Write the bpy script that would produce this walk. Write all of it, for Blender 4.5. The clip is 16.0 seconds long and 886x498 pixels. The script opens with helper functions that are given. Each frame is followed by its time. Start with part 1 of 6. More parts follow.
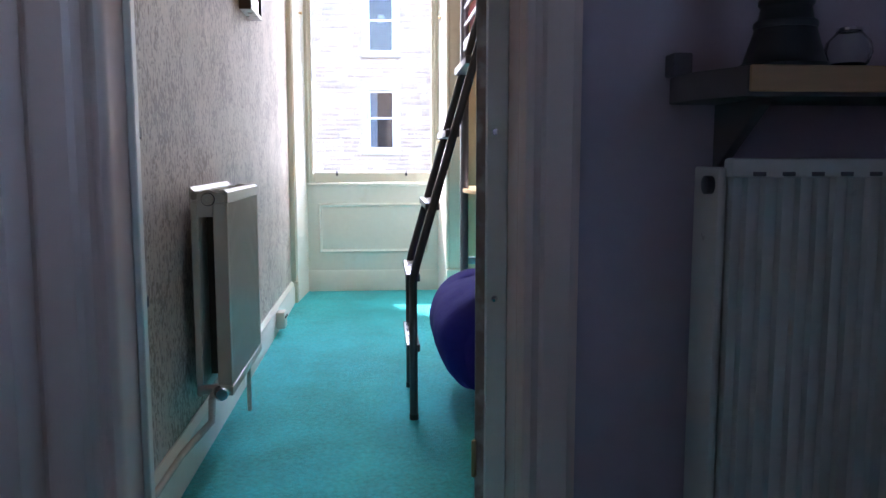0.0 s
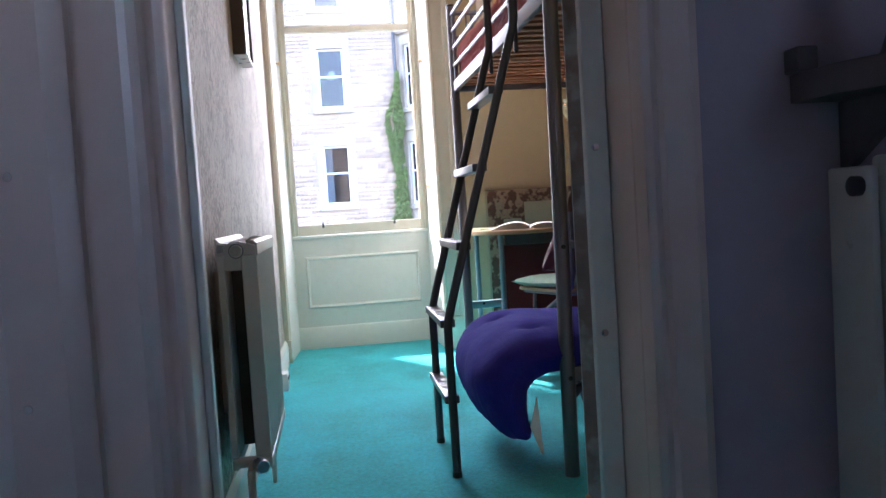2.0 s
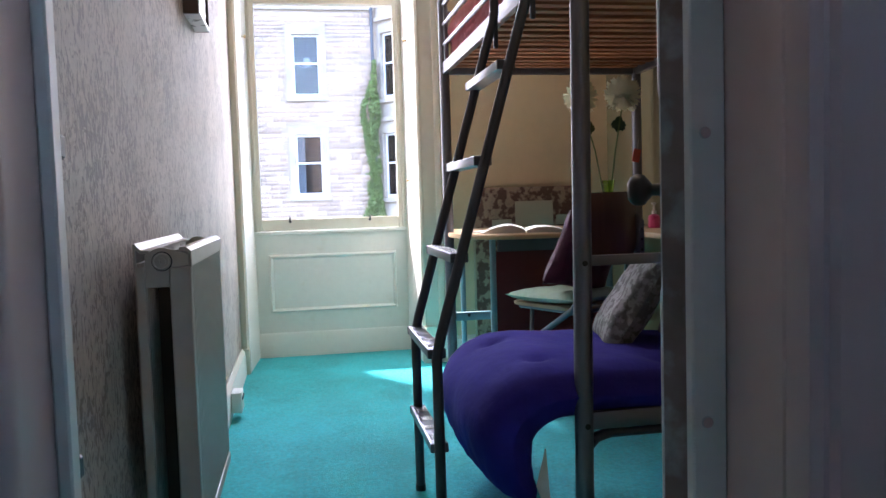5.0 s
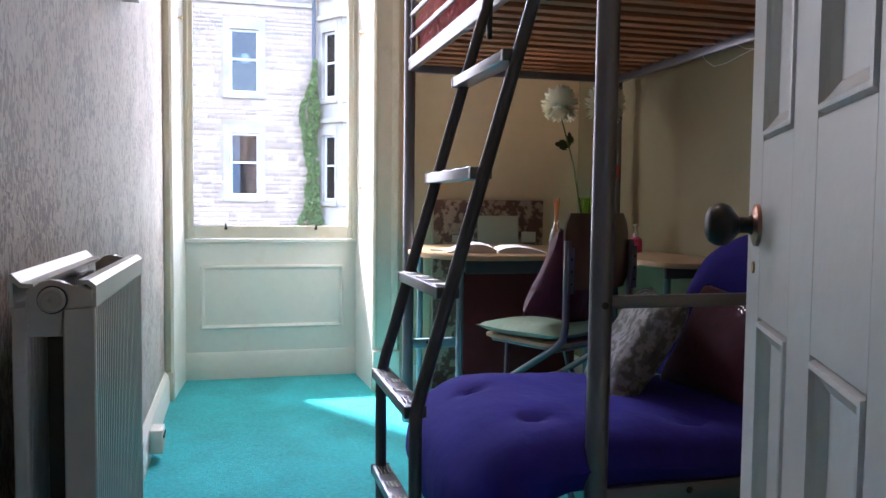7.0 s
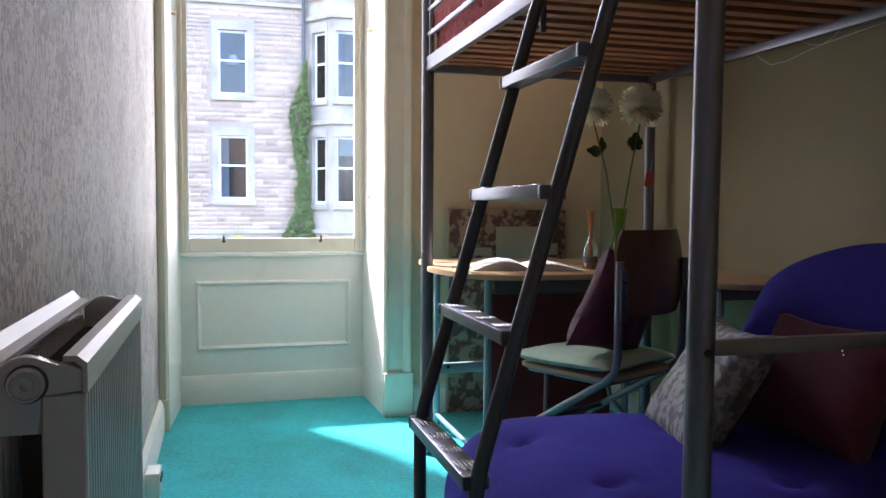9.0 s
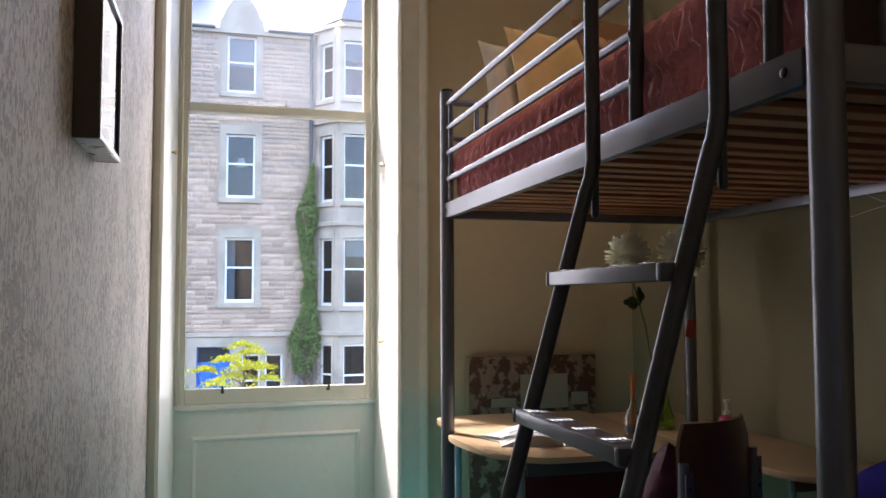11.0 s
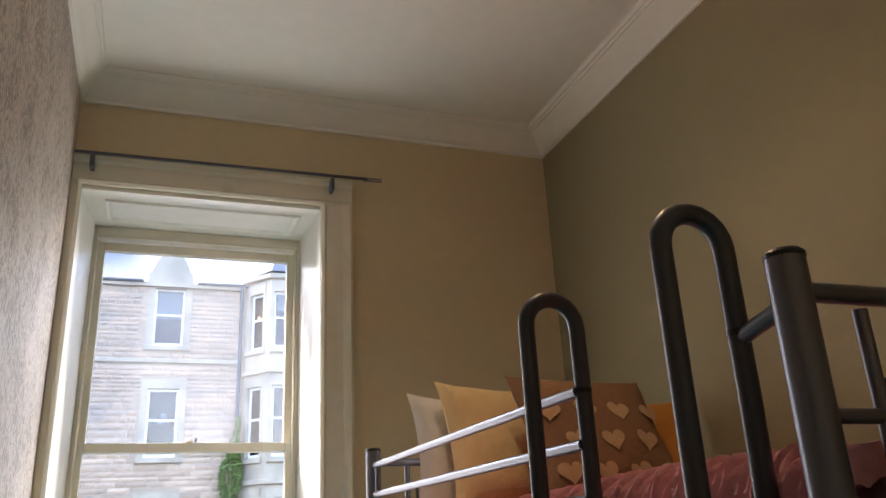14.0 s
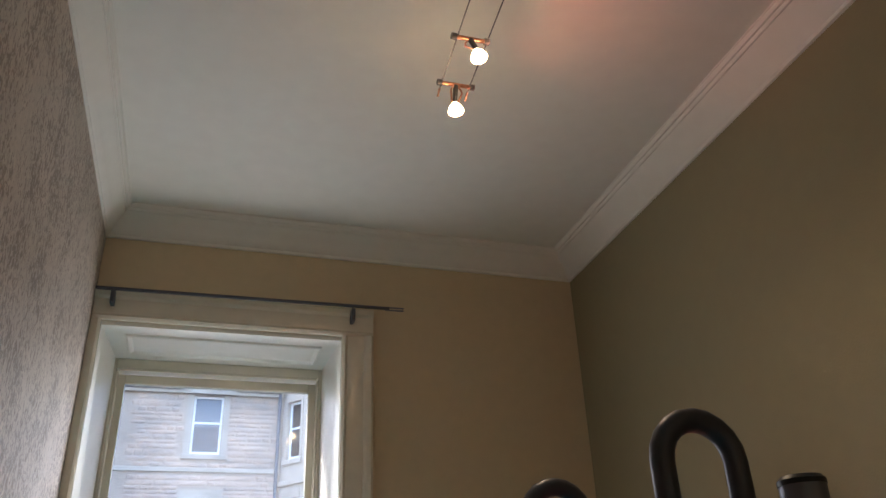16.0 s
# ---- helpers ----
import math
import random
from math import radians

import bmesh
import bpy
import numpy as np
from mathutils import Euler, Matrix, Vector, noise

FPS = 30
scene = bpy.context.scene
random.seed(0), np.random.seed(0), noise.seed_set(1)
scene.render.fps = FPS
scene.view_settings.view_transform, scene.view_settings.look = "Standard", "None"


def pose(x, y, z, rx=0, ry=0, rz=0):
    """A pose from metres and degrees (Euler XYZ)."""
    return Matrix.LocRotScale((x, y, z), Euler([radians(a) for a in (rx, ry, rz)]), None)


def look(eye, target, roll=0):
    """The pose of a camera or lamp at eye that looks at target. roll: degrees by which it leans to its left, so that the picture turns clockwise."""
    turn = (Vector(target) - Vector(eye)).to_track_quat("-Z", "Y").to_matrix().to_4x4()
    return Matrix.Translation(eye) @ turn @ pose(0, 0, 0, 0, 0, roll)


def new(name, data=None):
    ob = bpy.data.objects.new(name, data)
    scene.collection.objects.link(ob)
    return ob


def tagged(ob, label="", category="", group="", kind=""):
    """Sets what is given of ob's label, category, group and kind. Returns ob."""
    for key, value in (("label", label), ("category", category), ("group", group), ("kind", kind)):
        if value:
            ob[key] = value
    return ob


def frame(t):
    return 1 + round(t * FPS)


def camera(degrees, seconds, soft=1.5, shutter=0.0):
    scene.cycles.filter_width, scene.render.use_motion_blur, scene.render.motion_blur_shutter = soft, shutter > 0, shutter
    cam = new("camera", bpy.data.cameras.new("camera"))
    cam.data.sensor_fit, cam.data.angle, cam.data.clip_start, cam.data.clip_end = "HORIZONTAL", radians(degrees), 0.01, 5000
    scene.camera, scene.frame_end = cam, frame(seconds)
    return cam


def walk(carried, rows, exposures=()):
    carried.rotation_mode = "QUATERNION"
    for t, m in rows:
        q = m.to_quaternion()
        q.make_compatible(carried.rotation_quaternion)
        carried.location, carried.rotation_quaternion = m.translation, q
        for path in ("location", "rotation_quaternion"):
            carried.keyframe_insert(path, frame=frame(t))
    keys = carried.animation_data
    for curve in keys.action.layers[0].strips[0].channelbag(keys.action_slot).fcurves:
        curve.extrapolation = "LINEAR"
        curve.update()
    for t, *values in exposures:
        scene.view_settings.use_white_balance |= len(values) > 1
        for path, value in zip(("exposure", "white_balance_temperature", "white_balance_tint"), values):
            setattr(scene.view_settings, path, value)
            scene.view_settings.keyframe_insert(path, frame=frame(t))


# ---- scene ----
cam = camera(58.5, 16.0)
PATH = [
    (0, (-0.037, 0.131, 1.064), (0.117, 2.111, 0.833), 0.0),
    (0.5, (-0.099, 0.129, 1.038), (-0.004, 2.12, 0.871), -1.1),
    (1, (-0.163, 0.151, 1.008), (-0.04, 2.145, 0.907), -2.3),
    (1.5, (-0.243, 0.214, 1.01), (-0.07, 2.204, 0.922), -2.9),
    (2, (-0.313, 0.355, 1.019), (-0.041, 2.334, 0.913), -3.6),
    (2.5, (-0.397, 0.481, 1.045), (-0.09, 2.453, 0.91), -3.1),
    (3, (-0.432, 0.584, 1.054), (-0.085, 2.55, 0.947), -3.0),
    (3.5, (-0.432, 0.671, 1.045), (-0.045, 2.632, 0.964), -3.0),
    (4, (-0.39, 0.74, 1.042), (0.02, 2.696, 0.955), -3.7),
    (4.2, (-0.365, 0.765, 1.035), (0.029, 2.723, 0.933), -3.4),
    (6.3, (-0.249, 1.268, 1.073), (0.12, 3.23, 0.946), 0.7),
    (6.5, (-0.258, 1.298, 1.076), (0.152, 3.251, 0.952), 0.7),
    (7, (-0.33, 1.442, 1.078), (0.179, 3.373, 0.968), 0.6),
    (7.5, (-0.386, 1.562, 1.102), (0.211, 3.466, 0.971), 0.7),
    (8, (-0.391, 1.63, 1.109), (0.24, 3.523, 0.961), 0.4),
    (8.2, (-0.393, 1.661, 1.112), (0.227, 3.557, 0.967), 0.5),
    (10.3, (-0.372, 2.035, 1.242), (0.076, 3.984, 1.269), -0.8),
    (10.5, (-0.364, 2.063, 1.28), (0.097, 4.009, 1.334), -0.8),
    (11, (-0.363, 2.155, 1.401), (0.161, 4.081, 1.526), -0.2),
    (11.5, (-0.371, 2.239, 1.524), (0.224, 4.139, 1.718), 0.5),
    (12, (-0.356, 2.282, 1.604), (0.297, 4.155, 1.854), -0.1),
    (12.5, (-0.317, 2.33, 1.69), (0.346, 4.189, 2.012), -1.5),
    (13, (-0.294, 2.367, 1.808), (0.367, 4.201, 2.258), -2.8),
    (13.5, (-0.282, 2.376, 1.893), (0.388, 4.167, 2.48), -3.0),
    (14, (-0.276, 2.353, 1.936), (0.384, 4.111, 2.624), -2.9),
    (14.5, (-0.251, 2.35, 1.966), (0.39, 4.096, 2.701), -2.6),
    (15, (-0.221, 2.348, 1.997), (0.405, 4.107, 2.714), -2.0),
    (15.5, (-0.189, 2.357, 2.072), (0.43, 4.091, 2.851), -2.4),
    (16, (-0.175, 2.347, 2.103), (0.365, 4.038, 3.025), -2.4),
]
EXPOSURES = [(0, 4.58, 5850, 21), (4.2, 4.47, 5850, 21), (8.2, 4.38, 5800, 20), (10.3, 3.7, 6100, 18), (12.5, 3.45, 6250, 16), (13.8, 3.65, 6350, 15), (14.5, 4.02, 6400, 14), (15.5, 3.68, 6350, 15), (16, 3.42, 5950, 14)]
walk(cam, [(t, look(eye, target, roll)) for t, eye, target, roll in PATH], EXPOSURES)
# ---- light and sky ----
SUN_EL, SUN_AZ = 52.0, -31.0
world = bpy.data.worlds.new("sky")
scene.world = world
world.use_nodes = True
wn = world.node_tree
sky = wn.nodes.new("ShaderNodeTexSky")
sky.sky_type, sky.sun_disc = "NISHITA", False
sky.sun_elevation, sky.sun_rotation = radians(SUN_EL), radians(SUN_AZ)
sky.air_density, sky.dust_density = 1.0, 3.0
wn.links.new(sky.outputs[0], wn.nodes["Background"].inputs[0])
wn.nodes["Background"].inputs[1].default_value = 0.15
sun = new("sun", bpy.data.lights.new("sun", "SUN"))
sun.data.energy, sun.data.angle, sun.data.color = 0.85, radians(3.0), (1.0, 0.95, 0.88)
el, az = radians(SUN_EL), radians(SUN_AZ)
sun.matrix_world = look((0, 0, 20), (-math.sin(az) * math.cos(el), -math.cos(az) * math.cos(el), 20 - math.sin(el)))

# the sky's light in the opening of the tall window
skylight = new("window_skylight", bpy.data.lights.new("window_skylight", "AREA"))
skylight.data.shape, skylight.data.size, skylight.data.size_y = "RECTANGLE", 0.94, 2.45
skylight.data.energy, skylight.data.color = 1.35, (1.0, 0.97, 0.91)
skylight.matrix_world = look((-0.105, 6.21, 2.13), (-0.105, 5.21, 2.0))

# ---- materials ----
def mat(name, col, rough=0.6, metal=0.0, var=0.12, scale=8.0, bump=0.0, bscale=60.0, stretch=(1, 1, 1), spec=0.5, rvar=0.1, col2=None, mask=(0.4, 0.65), mscale=3.0, sheen=0.0, bdist=0.01, per_object=0.0):
    """A painted, woven or mineral surface: base colour with two scales of variation and fine relief."""
    m = bpy.data.materials.new(name)
    m.use_nodes = True
    n, l = m.node_tree.nodes, m.node_tree.links
    b = n["Principled BSDF"]
    b.inputs["Metallic"].default_value = metal
    b.inputs["Specular IOR Level"].default_value = spec
    if sheen:
        b.inputs["Sheen Weight"].default_value = sheen
        b.inputs["Sheen Roughness"].default_value = 0.6
    tc = n.new("ShaderNodeTexCoord")
    mp = n.new("ShaderNodeMapping")
    mp.inputs["Scale"].default_value = stretch
    l.new(tc.outputs["Object"], mp.inputs[0])
    big = n.new("ShaderNodeTexNoise")
    big.inputs["Scale"].default_value, big.inputs["Detail"].default_value = scale * 0.15, 3
    fine = n.new("ShaderNodeTexNoise")
    fine.inputs["Scale"].default_value, fine.inputs["Detail"].default_value = scale * 3, 6
    l.new(mp.outputs[0], big.inputs[0])
    l.new(mp.outputs[0], fine.inputs[0])
    add = n.new("ShaderNodeMath")
    add.operation = "ADD"
    l.new(big.outputs[0], add.inputs[0])
    l.new(fine.outputs[0], add.inputs[1])
    rng = n.new("ShaderNodeMapRange")
    rng.inputs[1].default_value, rng.inputs[2].default_value = 0.6, 1.4
    rng.inputs[3].default_value, rng.inputs[4].default_value = 1 - var, 1 + var
    l.new(add.outputs[0], rng.inputs[0])
    value = rng.outputs[0]
    if per_object:
        info = n.new("ShaderNodeObjectInfo")
        r2 = n.new("ShaderNodeMapRange")
        r2.inputs[3].default_value, r2.inputs[4].default_value = 1 - per_object, 1 + per_object
        l.new(info.outputs["Random"], r2.inputs[0])
        mul = n.new("ShaderNodeMath")
        mul.operation = "MULTIPLY"
        l.new(value, mul.inputs[0])
        l.new(r2.outputs[0], mul.inputs[1])
        value = mul.outputs[0]
    base = n.new("ShaderNodeRGB")
    base.outputs[0].default_value = (*col, 1)
    colour = base.outputs[0]
    if col2:
        mk = n.new("ShaderNodeTexNoise")
        mk.inputs["Scale"].default_value, mk.inputs["Detail"].default_value = mscale, 5
        l.new(mp.outputs[0], mk.inputs[0])
        mr = n.new("ShaderNodeMapRange")
        mr.inputs[1].default_value, mr.inputs[2].default_value = mask
        l.new(mk.outputs[0], mr.inputs[0])
        mx = n.new("ShaderNodeMix")
        mx.data_type = "RGBA"
        l.new(mr.outputs[0], mx.inputs[0])
        l.new(colour, mx.inputs[6])
        mx.inputs[7].default_value = (*col2, 1)
        colour = mx.outputs[2]
    vm = n.new("ShaderNodeVectorMath")
    vm.operation = "SCALE"
    l.new(colour, vm.inputs[0])
    l.new(value, vm.inputs["Scale"])
    l.new(vm.outputs[0], b.inputs["Base Color"])
    rr = n.new("ShaderNodeMapRange")
    rr.inputs[3].default_value, rr.inputs[4].default_value = max(0.03, rough - rvar), min(1, rough + rvar)
    l.new(fine.outputs[0], rr.inputs[0])
    l.new(rr.outputs[0], b.inputs["Roughness"])
    if bump:
        bn = n.new("ShaderNodeTexNoise")
        bn.inputs["Scale"].default_value, bn.inputs["Detail"].default_value = bscale, 4
        l.new(mp.outputs[0], bn.inputs[0])
        bp = n.new("ShaderNodeBump")
        bp.inputs["Strength"].default_value, bp.inputs["Distance"].default_value = bump, bdist
        l.new(bn.outputs[0], bp.inputs["Height"])
        l.new(bp.outputs[0], b.inputs["Normal"])
    return m


def glass_mat(name, col=(1, 1, 1), rough=0.0, thin=True, dust=0.0):
    m = bpy.data.materials.new(name)
    m.use_nodes = True
    n, l = m.node_tree.nodes, m.node_tree.links
    b = n["Principled BSDF"]
    if thin:
        tr, gl, mx, fr = n.new("ShaderNodeBsdfTransparent"), n.new("ShaderNodeBsdfGlossy"), n.new("ShaderNodeMixShader"), n.new("ShaderNodeFresnel")
        tr.inputs[0].default_value = (*col, 1)
        gl.inputs["Roughness"].default_value = 0.03
        fr.inputs[0].default_value = 1.45
        l.new(fr.outputs[0], mx.inputs[0])
        l.new(tr.outputs[0], mx.inputs[1])
        l.new(gl.outputs[0], mx.inputs[2])
        last = mx.outputs[0]
        if dust:
            film, over, ns, rg, tcx = n.new("ShaderNodeBsdfTranslucent"), n.new("ShaderNodeMixShader"), n.new("ShaderNodeTexNoise"), n.new("ShaderNodeMapRange"), n.new("ShaderNodeTexCoord")
            ns.inputs["Scale"].default_value, ns.inputs["Detail"].default_value = 3.0, 4
            l.new(tcx.outputs["Object"], ns.inputs[0])
            rg.inputs[3].default_value, rg.inputs[4].default_value = dust * 0.5, dust * 1.5
            l.new(ns.outputs[0], rg.inputs[0])
            l.new(rg.outputs[0], over.inputs[0])
            l.new(last, over.inputs[1])
            l.new(film.outputs[0], over.inputs[2])
            last = over.outputs[0]
        l.new(last, n["Material Output"].inputs[0])
    else:
        b.inputs["Base Color"].default_value = (*col, 1)
        b.inputs["Transmission Weight"].default_value = 1.0
        b.inputs["Roughness"].default_value = rough
    return m


def glow(name, col, power):
    m = bpy.data.materials.new(name)
    m.use_nodes = True
    b = m.node_tree.nodes["Principled BSDF"]
    b.inputs["Base Color"].default_value = (*col, 1)
    b.inputs["Emission Color"].default_value = (*col, 1)
    b.inputs["Emission Strength"].default_value = power
    return m


def wallpaper(name):
    """Relief paper: mottled pale ground with short dark upright scratches that gather in drifts."""
    m = mat(name, (0.53, 0.465, 0.40), 0.58, var=0.22, scale=13, rvar=0.12)
    n, l = m.node_tree.nodes, m.node_tree.links
    b = n["Principled BSDF"]
    tc, fine, drift = n.new("ShaderNodeTexCoord"), n.new("ShaderNodeTexNoise"), n.new("ShaderNodeTexNoise")
    mp = n.new("ShaderNodeMapping")
    mp.inputs["Scale"].default_value = (1, 1, 0.5)
    l.new(tc.outputs["Object"], mp.inputs[0])
    l.new(mp.outputs[0], fine.inputs[0])
    l.new(tc.outputs["Object"], drift.inputs[0])
    fine.inputs["Scale"].default_value, fine.inputs["Detail"].default_value = 85, 6
    fine.inputs["Distortion"].default_value = 0.9
    drift.inputs["Scale"].default_value, drift.inputs["Detail"].default_value = 5.0, 4
    both = n.new("ShaderNodeMath")
    both.operation = "MULTIPLY_ADD"
    both.inputs[1].default_value = 0.38
    l.new(drift.outputs[0], both.inputs[0])
    l.new(fine.outputs[0], both.inputs[2])
    pit = n.new("ShaderNodeMapRange")
    pit.interpolation_type = "SMOOTHSTEP"
    pit.inputs[1].default_value, pit.inputs[2].default_value = 0.685, 0.775
    l.new(both.outputs[0], pit.inputs[0])
    mx = n.new("ShaderNodeMix")
    mx.data_type = "RGBA"
    half = n.new("ShaderNodeMath")
    half.operation = "MULTIPLY"
    half.inputs[1].default_value = 0.75
    l.new(pit.outputs[0], half.inputs[0])
    l.new(half.outputs[0], mx.inputs[0])
    l.new(b.inputs["Base Color"].links[0].from_socket, mx.inputs[6])
    mx.inputs[7].default_value = (0.20, 0.16, 0.135, 1)
    l.new(mx.outputs[2], b.inputs["Base Color"])
    deep = n.new("ShaderNodeMath")
    deep.operation = "MULTIPLY_ADD"
    deep.inputs[1].default_value = -1.1
    l.new(pit.outputs[0], deep.inputs[0])
    l.new(fine.outputs[0], deep.inputs[2])
    bp = n.new("ShaderNodeBump")
    bp.inputs["Strength"].default_value, bp.inputs["Distance"].default_value = 0.40, 0.006
    l.new(deep.outputs[0], bp.inputs["Height"])
    l.new(bp.outputs[0], b.inputs["Normal"])
    return m


CARPET = mat("teal_carpet", (0.026, 0.47, 0.51), 0.95, var=0.42, scale=20, bump=0.9, bscale=210, spec=0.12, sheen=0.2, bdist=0.006)
ROUGHWALL = wallpaper("rough_wallpaper")
CREAM = mat("cream_paint", (0.64, 0.53, 0.35), 0.75, var=0.05, scale=6, bump=0.25, bscale=120, spec=0.3, bdist=0.004)
# olive paint with the right side's dimness and warm lamplight put into the colour
GREENISH = mat("shaded_olive_paint", (0.295, 0.257, 0.157), 0.75, var=0.05, scale=5, bump=0.25, bscale=120, spec=0.3, bdist=0.004)
WHITE = mat("white_gloss_paint", (0.80, 0.79, 0.72), 0.35, var=0.04, scale=7, bump=0.12, bscale=35, col2=(0.72, 0.69, 0.58), mask=(0.62, 0.8), mscale=9, bdist=0.004)
CASING = mat("cream_gloss_paint", (0.76, 0.71, 0.58), 0.20, var=0.05, scale=7, bump=0.10, bscale=30, col2=(0.66, 0.60, 0.46), mask=(0.6, 0.8), mscale=7, rvar=0.06, bdist=0.004)
CEIL = mat("ceiling_plaster", (0.84, 0.82, 0.76), 0.9, var=0.04, scale=4, bump=0.2, bscale=30, spec=0.2, bdist=0.004)
HALL = mat("hall_paint", (0.42, 0.345, 0.39), 0.8, var=0.06, scale=5, bump=0.3, bscale=70, spec=0.25, bdist=0.004)
HALLTRIM = mat("hall_trim_paint", (0.70, 0.53, 0.465), 0.34, var=0.04, scale=6, bump=0.18, bscale=22, rvar=0.05, bdist=0.004)
DOORPAINT = mat("door_paint", (0.68, 0.68, 0.66), 0.38, var=0.05, scale=7, bump=0.3, bscale=26, bdist=0.004)
BARE = mat("worn_door_edge", (0.34, 0.25, 0.20), 0.6, var=0.25, scale=10, bump=0.4, bscale=30, col2=(0.5, 0.47, 0.42), mask=(0.5, 0.6), mscale=12)
RAD = mat("radiator_enamel", (0.53, 0.50, 0.45), 0.32, var=0.05, scale=9, col2=(0.5, 0.45, 0.38), mask=(0.66, 0.85), mscale=10)
STEEL = mat("silver_grey_tube", (0.20, 0.20, 0.238), 0.34, metal=0.7, var=0.03, scale=4, rvar=0.03)
DARKSTEEL = mat("dark_grey_tube", (0.085, 0.087, 0.102), 0.36, metal=0.5, var=0.04, scale=4, rvar=0.04)
# fin colour with the shadow between the radiator's panels painted in
SHADOWFIN = mat("shadowed_steel_fin", (0.07, 0.062, 0.055), 0.85, var=0.15, scale=10)
BLACK = mat("black_plastic", (0.015, 0.015, 0.017), 0.4, var=0.1, scale=10)
CHROME = mat("chrome", (0.75, 0.76, 0.78), 0.12, metal=1.0, var=0.03)
BRASS = mat("old_brass", (0.55, 0.40, 0.22), 0.35, metal=0.9, var=0.15, scale=30)
COPPER = mat("copper_plate", (0.45, 0.22, 0.15), 0.3, metal=0.8, var=0.15, scale=30)
SLAT = mat("pine_slat", (0.42, 0.17, 0.08), 0.55, var=0.22, scale=6, stretch=(0.2, 3, 3), bump=0.2, bscale=40, per_object=0.15)
BEECH = mat("beech_desktop", (0.52, 0.35, 0.20), 0.35, var=0.12, scale=6, stretch=(0.4, 5, 5), bump=0.05, bscale=60)
MAROON = mat("maroon_laminate", (0.14, 0.026, 0.028), 0.55, var=0.12, scale=5, spec=0.25)
PLY = mat("dark_plywood", (0.13, 0.065, 0.045), 0.33, var=0.2, scale=5, stretch=(3, 3, 0.3))
PLYEDGE = mat("ply_edge", (0.50, 0.36, 0.24), 0.5, var=0.1)
BLUELEG = mat("blue_grey_tube", (0.22, 0.33, 0.38), 0.4, metal=0.3, var=0.08)
FUTON = mat("purple_cotton", (0.038, 0.030, 0.27), 0.9, var=0.12, scale=9, bump=0.35, bscale=26, spec=0.12, sheen=0.0, bdist=0.008)
MINT = mat("mint_cotton", (0.42, 0.56, 0.44), 0.9, var=0.1, scale=12, bump=0.5, bscale=30, spec=0.2)
WINE = mat("wine_velvet", (0.085, 0.008, 0.034), 0.7, var=0.25, scale=10, bump=0.3, bscale=40, sheen=0.12, spec=0.3)
GREYPRINT = mat("grey_printed_cotton", (0.27, 0.27, 0.27), 0.9, var=0.12, scale=14, col2=(0.13, 0.13, 0.125), mask=(0.46, 0.56), mscale=38, bump=0.3, bscale=40, spec=0.2)
SALMON = mat("salmon_quilt", (0.70, 0.30, 0.32), 0.85, var=0.14, scale=16, bump=0.5, bscale=70, spec=0.2, sheen=0.2, bdist=0.006)
PWHITE = mat("white_pillow", (0.80, 0.77, 0.72), 0.9, var=0.05, scale=10, bump=0.4, bscale=18, spec=0.2)
PYELLOW = mat("yellow_pillow", (0.84, 0.63, 0.34), 0.9, var=0.07, scale=10, bump=0.45, bscale=16, spec=0.2)
PBROWN = mat("brown_pillow", (0.27, 0.15, 0.085), 0.9, var=0.12, scale=20, bump=0.4, bscale=40, spec=0.2)
PHEART = mat("tan_heart_print", (0.55, 0.36, 0.21), 0.9, var=0.08, scale=20, bump=0.3, bscale=40, spec=0.2)
PORANGE = mat("orange_pillow", (0.55, 0.24, 0.05), 0.9, var=0.1, scale=10, bump=0.4, bscale=20, spec=0.2)
NAVY = mat("navy_cloth", (0.015, 0.016, 0.045), 0.9, var=0.2, scale=10, bump=0.4, bscale=20, spec=0.2)
FLORAL = mat("brown_floral_board", (0.36, 0.26, 0.19), 0.85, var=0.2, scale=18, col2=(0.14, 0.075, 0.06), mask=(0.47, 0.55), mscale=20, bump=0.3, bscale=60, spec=0.2)
PAPER = mat("paper", (0.50, 0.49, 0.47), 0.8, var=0.05, scale=10)
PAPERDULL = mat("cream_card", (0.46, 0.39, 0.29), 0.8, var=0.05, scale=10)
INK = mat("dark_print", (0.10, 0.10, 0.11), 0.8, var=0.2, scale=30)
PETAL = mat("ivory_petals", (0.92, 0.90, 0.72), 0.85, var=0.08, scale=30, spec=0.2)
LEAFDARK = mat("dark_silk_leaf", (0.02, 0.055, 0.025), 0.7, var=0.2, scale=30)
LEAFOLIVE = mat("olive_silk_leaf", (0.055, 0.075, 0.025), 0.7, var=0.2, scale=30)
STALK = mat("green_stalk", (0.08, 0.13, 0.04), 0.7, var=0.2, scale=30)
VASEGLASS = glass_mat("lime_glass", (0.62, 0.85, 0.25), 0.03, False)
CLEAR = glass_mat("clear_glass", (0.95, 0.97, 0.96), 0.0, False)
PANE = glass_mat("window_glass", (0.96, 0.97, 0.97), dust=0.003)
DUSTYPANE = glass_mat("dusty_window_glass", (0.93, 0.95, 0.97), dust=0.03)
# grey tint puts the dimness of the rooms behind into the glass
FARPANE = glass_mat("gloom_tinted_glass", (0.62, 0.66, 0.70), dust=0.0)
REED = mat("orange_reed", (0.62, 0.22, 0.06), 0.7, var=0.1)
AMBER = mat("amber_oil", (0.42, 0.20, 0.04), 0.2, var=0.05)
PINK = mat("pink_plastic", (0.72, 0.08, 0.22), 0.3, var=0.08)
REDTAG = mat("red_card_tag", (0.50, 0.09, 0.07), 0.6, var=0.15)
FRAMEGREY = mat("silver_picture_frame", (0.42, 0.42, 0.41), 0.3, metal=0.5, var=0.08)
